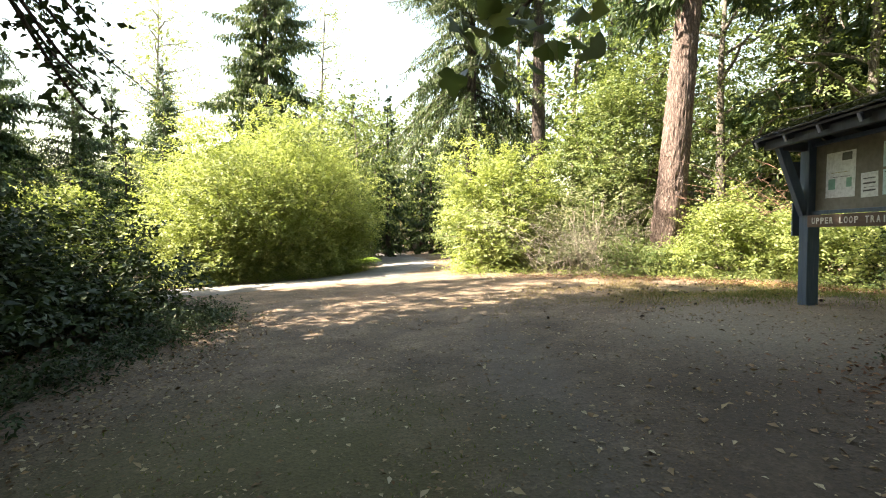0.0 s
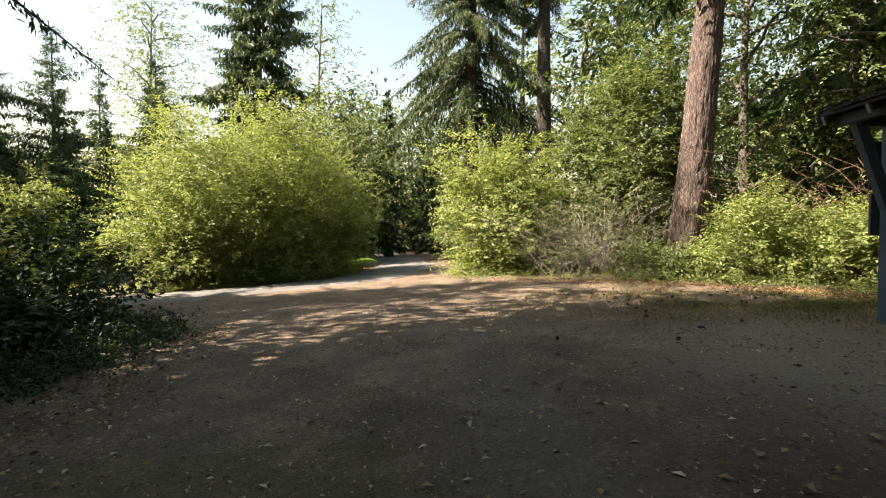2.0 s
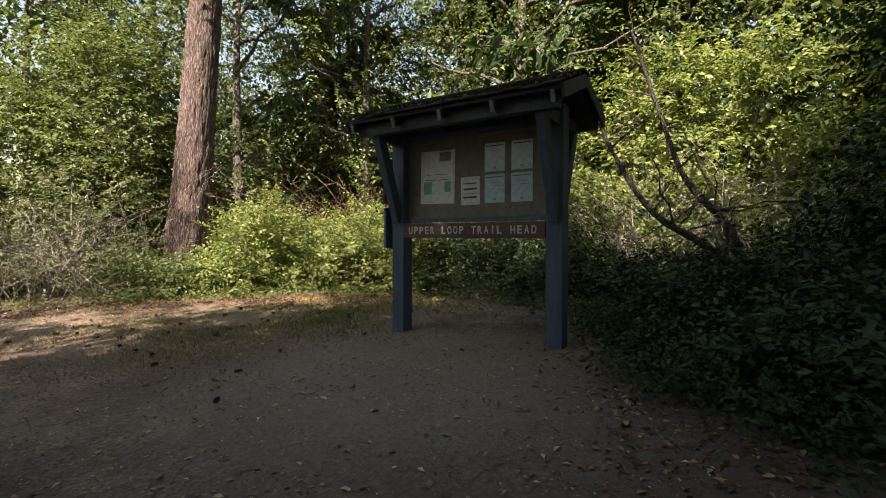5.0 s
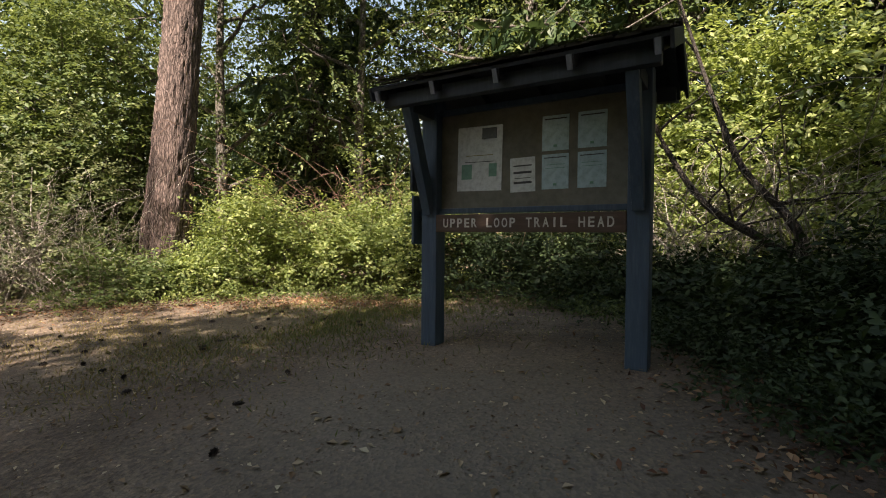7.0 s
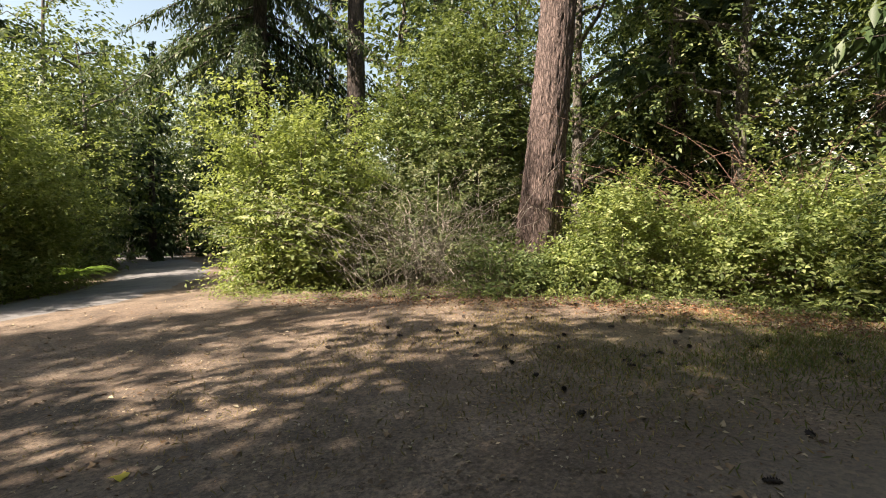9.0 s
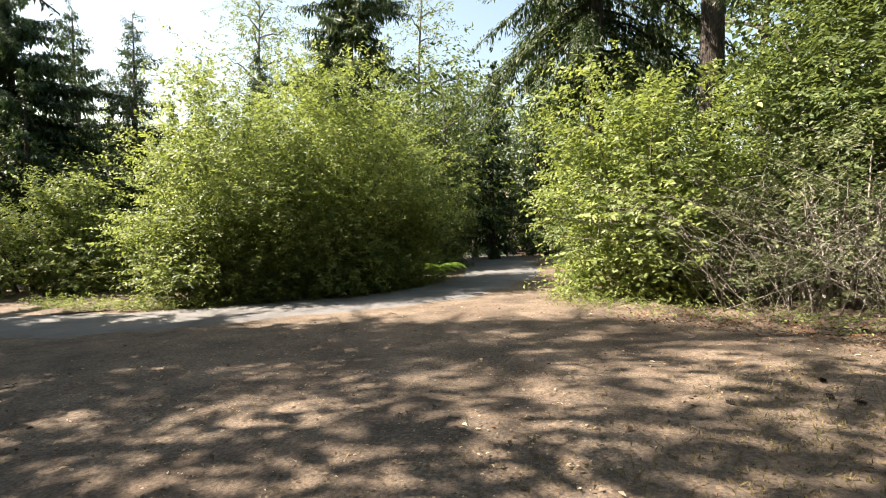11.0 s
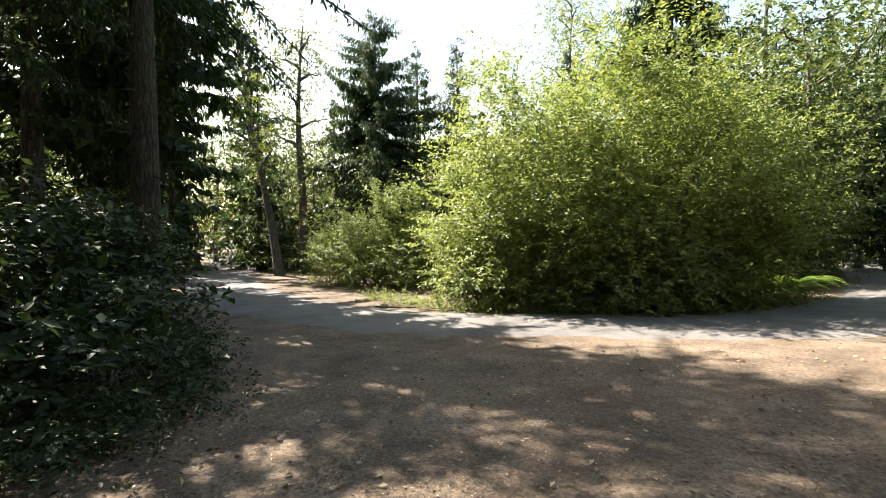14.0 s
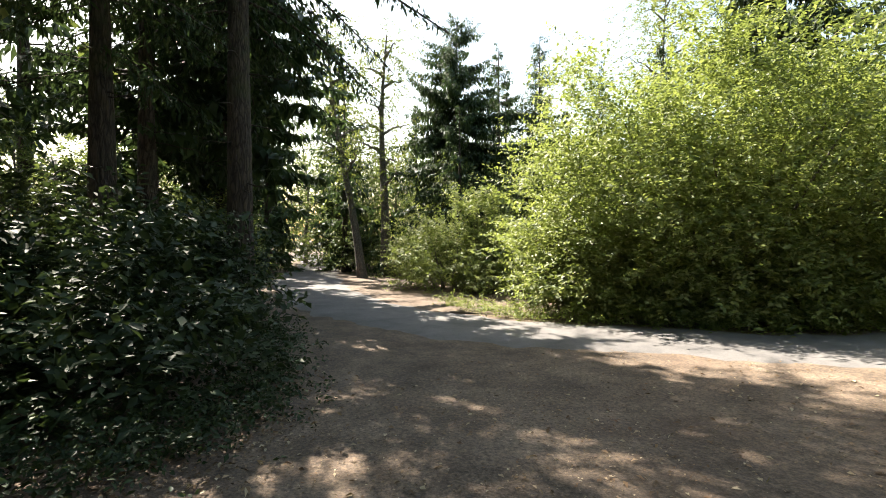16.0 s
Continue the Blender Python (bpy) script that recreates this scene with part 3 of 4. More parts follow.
bush("elder_bush", (11.6, 3.0), (2.2, 1.3, 2.6), 1300, 0.11, LEAF_BRIGHT, "sunlit green bush on the bank", 90, stems=7, seed=32)
bush("elder_bush", (13.4, 4.6), (1.6, 3.2, 5.2), 2000, 0.14, LEAF_BRIGHT, "tall sunlit green shrub up the bank", 0, stems=7, seed=33, flat=3)
bush("bramble_bush", (7.3, 2.4), (1.9, 1.4, 1.05), 2000, 0.095, LEAF_DARK_SHADED, "dark shaded bramble beside the information board", -60, stems=8, seed=10)
# Elder in the dark tone: its shade is put into the leaf
bush("elder_bush", (7.5, 1.5), (0.9, 0.8, 3.6), 1300, 0.1, LEAF_DARK_SHADED, "tall dark shaded shrub beside the bramble", 0, stems=7, seed=41, flat=4)
bush("bramble_bush", (5.6, 2.5), (1.3, 1.1, 0.5), 1500, 0.085, LEAF_DARK_SHADED, "low dark bramble beside the trail", -60, stems=6, seed=11)
bush("bramble_bush", (-6.9, 4.2), (2.4, 2.4, 2.1), 2600, 0.12, LEAF_DARK_SHADED, "dark shaded bramble thicket beside the clearing", 90, stems=8, seed=12)
bush("bramble_bush", (-7.15, 7.4), (2.5, 2.2, 2.0), 3000, 0.12, LEAF_DARK_SHADED, "dark shaded bramble thicket beside the clearing", 60, stems=8, seed=13)
bush("bramble_bush", (-10.6, 9.0), (2.3, 1.3, 2.0), 2400, 0.13, LEAF_DARK_SHADED, "dark green bramble thicket beside the road", 20, stems=8, seed=14)
bush("bramble_bush", (-6.2, 0.8), (2.4, 2.2, 2.0), 1700, 0.10, LEAF_DARK_SHADED, "dark shaded bramble thicket beside the clearing", 90, stems=8, seed=15)
# Bright leaf tone on this elder puts sunlight into its colour
bush("elder_bush", (-16.0, 18.2), (3.2, 2.0, 3.0), 2340, 0.11, LEAF_BRIGHT, "green leafy bush at the road's bend", 15, stems=9, seed=16)
bush("elder_bush", (-15.0, 19.0), (0.9, 0.9, 3.7), 702, 0.13, LEAF_BRIGHT, "upright pale green sapling among bushes", 0, stems=4, seed=17, flat=4)
bush("elder_bush", (-13.5, 21.5), (2.0, 2.0, 3.0), 1170, 0.12, LEAF_FOREST, "shaded green bush behind the side path", 0, stems=6, seed=18)
bush("elder_bush", (-6.4, 28.6), (2.0, 3.0, 6.0), 1872, 0.15, LEAF_FOREST, "tall dark green bush along the trail", 0, stems=8, seed=19, flat=3)
bush("elder_bush", (1.9, 27.0), (2.0, 4.5, 4.0), 1872, 0.15, LEAF_FOREST, "green bushes lining the trail", 0, stems=8, seed=20)
thicket_twigs("dry_brush", (4.7, 15.7), (1.7, 0.8, 2.9), 105, TWIG_DRY, "tangle of pale dry leafless twigs", -25, 0.008)
bush("pale_bush", (4.9, 16.2), (2.0, 1.1, 3.0), 1300, 0.08, LEAF_PALE, "half-withered pale green bush of thin twigs", -25, stems=16, seed=21, twig=TWIG_DRY, inner=0.5)
bush("low_shrub", (6.2, 13.8), (1.3, 0.7, 0.95), 900, 0.075, LEAF_FOREST, "low shaded shrub at the foot of the fir trunk", -20, stems=6, seed=22)
thicket_twigs("dry_brush", (10.0, 11.2), (1.1, 0.6, 3.7), 46, TWIG_RED, "bare reddish-brown twigs standing above the bush", 0, 0.011)

# Lit look of this bush comes partly from its brighter leaf tone
bush("elder_bush", (-22.6, 20.0), (2.4, 1.6, 2.6), 1014, 0.14, LEAF_BRIGHT, "green bush at the feet of the alders", 20, stems=6, seed=23)
bush("elder_bush", (-27.0, 18.5), (2.4, 1.8, 3.0), 858, 0.16, LEAF_FOREST, "green bush beside the far bend of the road", 10, stems=6, seed=24)
# Under the firs, yet in the bright tone: sun painted into the leaf
bush("elder_bush", (-17.5, 10.2), (2.2, 1.0, 2.2), 1014, 0.11, LEAF_BRIGHT, "yellow-green bush beside the road under the firs", 8, stems=6, seed=25)
bush("elder_bush", (-24.0, 11.0), (2.6, 1.3, 2.6), 936, 0.14, LEAF_FOREST, "green bush beside the far road", 8, stems=6, seed=26)
bush("elder_bush", (-6.3, 31.0), (1.6, 3.4, 4.2), 1170, 0.16, LEAF_FOREST, "dark bush lining the far trail", 0, stems=6, seed=27)
# Dark leaf tone paints the shade where the trail enters the wood
bush("elder_bush", (-1.2, 48.5), (6.0, 2.0, 5.5), 1404, 0.22, LEAF_DARK_SHADED, "dark undergrowth where the trail ends in the wood", 0, stems=6, seed=28)
bush("elder_bush", (-8.6, 49.5), (5.0, 2.0, 6.0), 1170, 0.22, LEAF_DARK_SHADED, "dark undergrowth where the trail ends in the wood", 0, stems=6, seed=29)

# ---- conifers ----
fir("douglas_fir", (6.9, 14.75), 26, 0.46, 8.9, 4.2, NEEDLE, BARK_RED, "tall fir with thick furrowed red-brown trunk", (0.05, -0.06), 0.6, 0.45, furrow=0.09, sides=96, rings=150, flare=0.32, seed=1)
fir("fir_tree", (4.4, 22.0), 27, 0.40, 11.5, 3.2, NEEDLE_LIGHT, BARK_DARK, "tall fir with dark straight trunk behind bushes", (0.0, 0), 0.55, 0.34, seed=2, dead=4, fine=3, dense=1.2, slim=0.15)
fir("fir_tree", (1.4, 23.5), 25, 0.34, 6.8, 4.6, NEEDLE_LIGHT, BARK_DARK, "tall fir with drooping light green boughs", (0.0, 0), 0.5, 0.32, droop=1.1, seed=3, dead=3, fine=3, dense=1.6, slim=0.15, taper=0.6, gap=0.08)
fir("fir_tree", (-13.0, 35.0), 27, 0.4, 3.0, 5.8, NEEDLE_LIGHT, BARK_DARK, "tall full fir behind the large bush", (0, 0), 0.55, 0.6, droop=0.85, seed=4, taper=0.6, gap=0.15)
fir("fir_tree", (-24.0, 41.0), 17, 0.3, 1.0, 5.0, NEEDLE, BARK_DARK, "dense dark green fir in the distance", (0, 0), 0.5, 0.6, seed=5, dense=1.0)
fir("fir_tree", (-20.0, 25.8), 12.6, 0.2, 1.0, 3.4, NEEDLE, BARK_DARK, "slender pointed fir against the sky", (0, 0), 0.5, 0.45, seed=6, droop=0.25)
fir("fir_tree", (-23.4, 33.7), 13.4, 0.2, 1.5, 2.4, NEEDLE, BARK_DARK, "slender sparse fir against the sky", (0, 0), 0.6, 0.45, seed=7, droop=0.25)
fir("fir_tree", (-23.6, 22.8), 14.2, 0.3, 1.2, 5.4, NEEDLE, BARK_DARK, "dark dense fir with drooping boughs", (0, 0), 0.42, 0.5, seed=8, droop=0.9, dense=1.5, taper=0.55)
fir("fir_tree", (-25.2, 26.8), 14.0, 0.28, 1.2, 3.8, NEEDLE, BARK_DARK, "dark pointed fir beside another", (0, 0), 0.5, 0.5, seed=9, droop=0.3)
fir("cedar_tree", (-18.6, 24.4), 8.2, 0.2, 0.4, 2.2, NEEDLE_LIGHT, BARK_DARK, "small light green cedar among bushes", (0, 0), 0.3, 0.35, seed=10, droop=0.9)
fir("fir_tree", (-12.15, 7.85), 13.5, 0.33, 6.0, 3.4, NEEDLE, BARK_DARK, "tall shaded fir with rough dark trunk", (0, 0), 0.55, 0.27, seed=11, droop=0.8, dead=16, gap=0.7, dense=1.0, slim=0.16)
fir("fir_tree", (-14.2, 8.5), 12.5, 0.3, 5.6, 3.4, NEEDLE, BARK_DARK, "tall shaded fir with straight dark trunk", (0, 0), 0.55, 0.27, seed=12, droop=0.8, dead=16, gap=0.5, dense=1.0, slim=0.16)
fir("fir_tree", (-12.7, 10.5), 25, 0.33, 7.0, 5.0, NEEDLE, BARK_DARK, "tall shaded fir with boughs over the road", (0, 0), 0.5, 0.27, seed=13, droop=0.8, dead=16, gap=0.24, dense=1.0, slim=0.16)

# ---- broadleaf trees ----
broadleaf("alder_tree", (-22.9, 17.0), 13.5, 0.23, 2.2, 0.16, LEAF_YELLOW, BARK_GREY, "thin sparse leaning alder with yellow-green leaves", 10, 40, 8, (-0.07, -0.13), 0.35, 1)
broadleaf("alder_tree", (-23.4, 18.4), 13.5, 0.28, 2.0, 0.16, LEAF_YELLOW, BARK_GREY, "thin sparse upright alder beside its twin", 10, 40, 8, (0.0, 0.0), 0.35, 2)
broadleaf("alder_tree", (-10.4, 41.5), 24, 0.22, 3.0, 0.2, LEAF_YELLOW, BARK_GREY, "thin sparse alder against the sky", 12, 30, 7, (0, 0), 0.4, 3)
broadleaf("poplar_tree", (-25.5, 43.5), 25, 0.25, 4.8, 0.2, LEAF_YELLOW, BARK_GREY, "tall pale yellow-green poplar against the sky", 16, 60, 9, (-0.02, 0), 0.4, 4, reach=0.8)
broadleaf("maple_tree", (10.5, 18.0), 14, 0.22, 3.6, 0.12, LEAF_FOREST, BARK_GREY, "leafy maple at the forest edge", 16, 105, 9, (0, 0), 0.15, 5)
first_maple = bpy.data.objects["maple_tree"]
wood = [(13.0, 14.5, 0.95, 30), (14.5, 9.5, 1.1, 80), (15.8, 5.2, 0.9, 140), (16.4, 0.6, 1.0, 200), (10.6, 23.5, 1.1, 250), (16.5, 19.5, 1.25, 300), (18.5, 14.0, 1.3, 100),
        (19.0, 6.0, 1.3, 170)]


def plant(model, places):
    """Copies of a tree at x, y, with scale and turn."""
    for x, y, size, turn in places:
        copy_thing(model, pose(x, y, float(ground_z(x, y)), 0, 0, turn) @ Matrix.Diagonal((size, size, size, 1)))


plant(first_maple, wood)
big_maple = broadleaf("bigleaf_maple", (3.2, -3.4), 15, 0.3, 5.0, 0.27, LEAF_FOREST, BARK_DARK, "spreading bigleaf maple shading the clearing", 16, 110, 9, (0, 0), 0.4, 12, reach=1.0)
plant(big_maple, [(-2.4, -2.2, 1.0, 60), (6.4, -5.4, 0.95, 130), (-5.9, 2.2, 1.05, 280), (-9.2, 4.0, 1.2, 200), (-7.4, -0.8, 1.0, 250), (-11.6, 0.6, 1.15, 310), (1.2, -2.0, 0.9, 170)])
far_leafy = broadleaf("maple_tree", (-29.0, 21.5), 8.5, 0.14, 2.6, 0.19, LEAF_FOREST, BARK_GREY, "leafy green tree in the distance", 11, 46, 8, (0, 0), 0.08, 9, reach=0.9)
plant(far_leafy, [(-33.0, 27.5, 1.1, 70), (-20.5, 31.0, 0.95, 130), (-15.5, 30.5, 0.9, 190), (-38.0, 17.5, 1.2, 220), (-6.8, 33.0, 1.0, 260), (-31.0, 9.5, 1.2, 40), (3.4, 36.0, 1.3, 90), (-3.0, 54.0, 1.5, 160),
                  (8.0, 29.0, 1.9, 20), (14.0, 27.0, 2.0, 240), (17.0, -3.0, 1.8, 50), (-26.5, 25.0, 0.8, 300), (-21.0, 21.5, 0.7, 350), (-28.0, 31.5, 1.0, 20), (-34.5, 21.0, 0.9, 100), (-11.5, 27.5, 0.85, 140), (-16.5, 26.0, 0.7, 10), (1.0, 31.0, 0.9, 200), (-40.0, 30.0, 1.3, 60), (-26.0, 36.0, 1.0, 80), (-17.6, 22.3, 0.62, 30), (-20.8, 23.6, 0.7, 150), (-24.5, 28.5, 0.85, 270), (-14.8, 24.6, 0.6, 330), (-19.0, 7.8, 0.62, 15), (-22.0, 9.4, 0.7, 100), (-16.8, 6.2, 0.5, 210), (-25.0, 7.0, 0.8, 280), (-20.5, 4.5, 0.7, 340), (-5.6, 30.0, 1.25, 110), (-8.4, 35.5, 1.5, 35), (-9.5, 31.0, 1.3, 75), (-6.0, 40.5, 1.5, 155), (1.8, 42.0, 1.5, 215), (-3.2, 50.5, 1.7, 275), (-8.0, 52.0, 1.8, 325), (-12.5, 47.0, 1.6, 5)])
# the firs that shade the clearing, and those that fill the woods behind
far_fir = fir("fir_tree", (-33.0, 33.0), 15, 0.26, 1.0, 3.3, NEEDLE, BARK_DARK, "dark green fir standing in the wood", (0, 0), 0.65, 0.6, seed=30, droop=0.5, dense=0.45, slim=0.26, fine=1)
plant(far_fir, [(-29.5, 13.5, 1.0, 15), (-34.0, 19.0, 1.05, 65), (-27.5, 17.5, 0.8, 200), (-38.0, 12.0, 1.2, 300), (-23.5, 4.0, 1.3, 80), (-27.0, 10.5, 1.2, 120), (15.5, 6.5, 1.5, 40), (14.0, 17.5, 1.5, 110), (18.0, 10.5, 1.7, 190), (17.0, 1.0, 1.5, 260), (-2.0, 46.0, 1.1, 60), (-1.0, 40.0, 0.7, 130), (-9.5, 50.0, 1.1, 180),
                (-38.0, 27.0, 0.9, 220), (6.0, 38.0, 1.4, 300), (11.5, 33.0, 1.6, 330), (-44.0, 22.0, 0.9, 15), (-36.0, 38.0, 0.9, 85), (-30.0, 40.0, 0.75, 95), (-17.0, 44.0, 0.8, 105), (-5.5, 44.0, 0.8, 115), (-35.0, 14.0, 0.8, 125), (-16.0, 24.0, 0.5, 35), (-19.8, 20.8, 0.55, 65), (-4.4, 38.0, 0.85, 245)])
shade_fir = fir("fir_tree", (-9.6, 1.8), 22, 0.32, 4.6, 4.6, NEEDLE, BARK_DARK, "tall fir shading the clearing", (0, 0), 0.6, 0.5, seed=31, droop=0.5, dense=0.5, slim=0.32, fine=1)
plant(shade_fir, [(-12.8, -1.2, 1.1, 90), (-8.6, -4.0, 1.0, 150), (-15.5, 2.4, 1.1, 200), (-10.5, -8.0, 1.1, 260), (-16.5, -6.0, 1.1, 310), (-3.0, -8.5, 1.0, 20), (2.5, -9.0, 1.0, 70), (7.5, -7.5, 1.0, 120), (-20.8, 10.6, 0.88, 95), (-17.2, 10.9, 0.95, 140), (-17.6, 8.4, 0.75, 30), (4.6, -4.6, 1.2, 45), (10.5, -6.5, 1.2, 130), (0.2, -5.2, 1.2, 210), (-4.6, -4.4, 1.1, 300)])
for ob in [o for o in scene.objects if o.parent is None and o.name.startswith(("maple_tree", "fir_tree"))]:
    ob["group"] = "trees of the wood"

BOARD_X, BOARD_Y, BOARD_Z = 5.22, 5.80, 0.38

# ---- information board: two posts, gabled roof, notice panel and name board ----


def information_board(at, z0):
    base = new("information_board")
    base.matrix_world = pose(at[0], at[1], z0, 0, 0, 0)
    half, eave, ridge, reach_f = 0.955, 2.27, 2.52, 0.62
    for s in (-1, 1):
        part("post", box(0.17, 0.17, 2.75, (0, s * half, 2.75 / 2 - 0.4), 0.012), BLUE_PAINT, base)
        for f in (-1, 1):
            d = Vector((f * 0.36, 0, 0.95))
            turn = d.to_track_quat("Z", "Y").to_matrix().to_4x4()
            part("brace", box(0.09, 0.12, d.length, (f * 0.25, s * half, 1.73), 0.008, turn), BLUE_PAINT, base)
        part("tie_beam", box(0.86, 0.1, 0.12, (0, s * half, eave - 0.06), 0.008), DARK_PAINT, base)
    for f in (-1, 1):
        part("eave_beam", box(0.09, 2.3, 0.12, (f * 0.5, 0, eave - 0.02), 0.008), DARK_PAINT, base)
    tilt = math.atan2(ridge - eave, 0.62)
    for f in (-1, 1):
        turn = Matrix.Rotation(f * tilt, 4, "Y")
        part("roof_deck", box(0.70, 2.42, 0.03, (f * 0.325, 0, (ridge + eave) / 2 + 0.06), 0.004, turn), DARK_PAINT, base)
        for k in range(5):
            y = -1.14 + k * 0.57
            raf = part("rafter", box(0.66, 0.06, 0.09, (f * 0.33, y, (ridge + eave) / 2), 0.004, turn), DARK_PAINT, base)
            part("rafter_end", box(0.012, 0.04, 0.105, (f * 0.652, y, eave - 0.012), 0.002, turn), RAFTER_END, raf)
        for row in range(5):
            for k in range(14):
                u = (row + 0.5) / 5
                jit = rng.normal(size=3) * 0.006
                c = (f * (0.05 + 0.64 * u) + jit[0], -1.13 + 0.167 * k + (0.08 if row % 2 else 0) + jit[1], ridge + 0.095 - (ridge - eave) * u * 1.03 + jit[2])
                shingle_at(base, c, turn)
    for f in (-1, 1):
        for s in (-1, 1):
            part("barge_board", box(0.70, 0.024, 0.12, (f * 0.325, s * 1.222, (ridge + eave) / 2 + 0.025), 0.004, Matrix.Rotation(f * tilt, 4, "Y")), DARK_PAINT, base)
    part("ridge_cap", box(0.16, 2.46, 0.03, (0, 0, ridge + 0.115), 0.01), SHINGLE, base)
    n = 2600
    u, y = rng.random(n), rng.uniform(-1.21, 1.21, n)
    f = np.where(rng.random(n) < 0.5, -1.0, 1.0)
    c = np.stack([f * (0.02 + 0.66 * u), y, ridge + 0.125 - (ridge - eave) * u * 1.03], -1)
    part_me = raw_mesh("moss", *blades(c, rng.normal(size=(n, 3)) * [1, 1, 0.3], np.array([0, 0, 1.0]) + rng.normal(size=(n, 3)) * 0.4, 0.05, 0.04), MOSS)
    attach("moss", part_me, base, "patchy green-brown moss")
    part("notice_panel", box(0.03, 1.748, 0.98, (0.03, 0, 1.75), 0.002), BOARD, base, "grey-green painted notice panel")
    part("panel_rail", box(0.07, 1.74, 0.05, (0.0, 0, 1.275), 0.006), BLUE_PAINT, base)
    part("panel_rail", box(0.07, 1.74, 0.05, (0.0, 0, 2.22), 0.006), BLUE_PAINT, base)
    part("side_board", box(0.30, 0.03, 0.48, (0.02, half + 0.16, 1.19), 0.006), BLUE_PAINT, base)
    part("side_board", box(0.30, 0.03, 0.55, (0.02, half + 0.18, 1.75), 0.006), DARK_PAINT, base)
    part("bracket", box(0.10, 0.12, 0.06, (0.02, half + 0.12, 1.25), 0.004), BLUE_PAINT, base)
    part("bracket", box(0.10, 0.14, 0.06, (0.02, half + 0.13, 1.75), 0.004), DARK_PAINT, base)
    sign = part("name_board", box(0.045, 1.735, 0.165, (-0.075, 0, 1.155), 0.006), SIGN_WOOD, base, "brown routed wooden name board")
    text, pitch = "UPPER LOOP TRAIL HEAD", 1.585 / 21
    for k, char in enumerate(text):
        if char == " ":
            continue
        cu = bpy.data.curves.new("letter", "FONT")
        cu.body, cu.size, cu.extrude, cu.align_x, cu.align_y, cu.offset = char, 0.115, 0.003, "CENTER", "CENTER", 0.0022
        tmp = bpy.data.objects.new("letter", cu)
        scene.collection.objects.link(tmp)
        bpy.context.view_layer.update()
        me = bpy.data.meshes.new_from_object(tmp)
        bpy.data.objects.remove(tmp)
        xs = [v.co.x for v in me.vertices]
        width = max(xs) - min(xs)
        me.transform(pose(-0.0995, 0.7925 - pitch * (k + 0.5), 1.153, 90, 0, -90) @ Matrix.Diagonal((min(1.0, 0.052 / width), 1, 1, 1)) @ Matrix.Translation((-(max(xs) + min(xs)) / 2, 0, 0)))
        me.materials.clear()
        me.materials.append(LETTER)
        attach("letter", me, sign)
    return tagged(base, "blue-grey wooden trailhead information board with mossy gabled roof", "notice board")


shingle_mesh = None


def shingle_at(base, c, turn):
    global shingle_mesh
    if shingle_mesh is None:
        bm = box(0.155, 0.158, 0.014, (0, 0, 0), 0)
        shingle_mesh = bpy.data.meshes.new("shingle")
        bm.to_mesh(shingle_mesh)
        bm.free()
        shingle_mesh.materials.append(SHINGLE)
    ob = attach("shingle", shingle_mesh, base)
    ob.matrix_basis = Matrix.Translation(c) @ turn


def notice(y, z, w, h, mat, label, bars, lean=0.0):
    """A sheet on the panel; bars: place and size of its printed patches, from its middle."""
    base = new("notice")
    base.matrix_world = pose(BOARD_X, BOARD_Y, BOARD_Z) @ pose(0.012, y, z, lean, 0, 0)
    part("sheet", box(0.003, w, h, (0, 0, 0), 0), mat, base)
    for by, bz, bw, bh, bm_mat in bars:
        part("printed_patch", box(0.0016, bw, bh, (-0.0026, by, bz), 0), bm_mat, base)
    return tagged(base, label, "notice", "notices on the panel")


information_board((BOARD_X, BOARD_Y), BOARD_Z)
lines = [(0.0, 0.09 - 0.025 * k, 0.15, 0.006, PRINT_DARK) for k in range(3)]
notice(0.46, 1.76, 0.46, 0.60, PAPER, "large printed park map sheet in clear plastic", [(-0.1, 0.23, 0.15, 0.1, PRINT_DARK), (0.13, -0.12, 0.11, 0.14, PRINT_GREEN), (-0.14, -0.11, 0.08, 0.12, PRINT_GREEN), (0, 0.03, 0.28, 0.006, PRINT_OLIVE), (0, -0.03, 0.3, 0.006, PRINT_DARK)], 1)
notice(0.03, 1.585, 0.235, 0.305, PAPER, "white printed notice sheet", [(0, 0.08, 0.17, 0.012, PRINT_DARK), (0, 0.02, 0.17, 0.02, PRINT_DARK), (0, -0.07, 0.17, 0.02, PRINT_DARK), (0, -0.03, 0.15, 0.006, PRINT_DARK)], -1)
for y in (-0.265, -0.575):
    notice(y, 1.595, 0.235, 0.30, PAPER_BLUE, "pale blue printed notice in a clear sleeve", [(0, 0.12, 0.19, 0.008, PRINT_DARK), (0, -0.11, 0.03, 0.02, PRINT_GREEN), (0, 0.06, 0.17, 0.004, PRINT_GREEN), (0, 0.03, 0.17, 0.004, PRINT_GREEN)])
    notice(y, 1.925, 0.235, 0.30, PAPER_BLUE, "pale printed notice in a shiny clear sleeve", [(0, 0.12, 0.19, 0.01, PRINT_DARK), (0, -0.11, 0.03, 0.02, PRINT_GREEN)], 0.6)

# ---- ground cover and far woods ----


def woods(name, n, place, top, size, mat, label):
    """Undergrowth and far crowns: place gives x and y for n twigs, top their greatest height."""
    x, y = place(n)
    p = np.stack([x, y, rng.random(n) ** 0.9 * top(x, y) + ground_z(x, y)], -1)
    v, f = sprays(p, rng.normal(size=(n, 3)) + [0, 0, 0.4], size * 3, 6, size, 0.3, 0.6)
    tagged(attach(name, raw_mesh(name, v, f, mat)), label, "woods", kind="stuff")


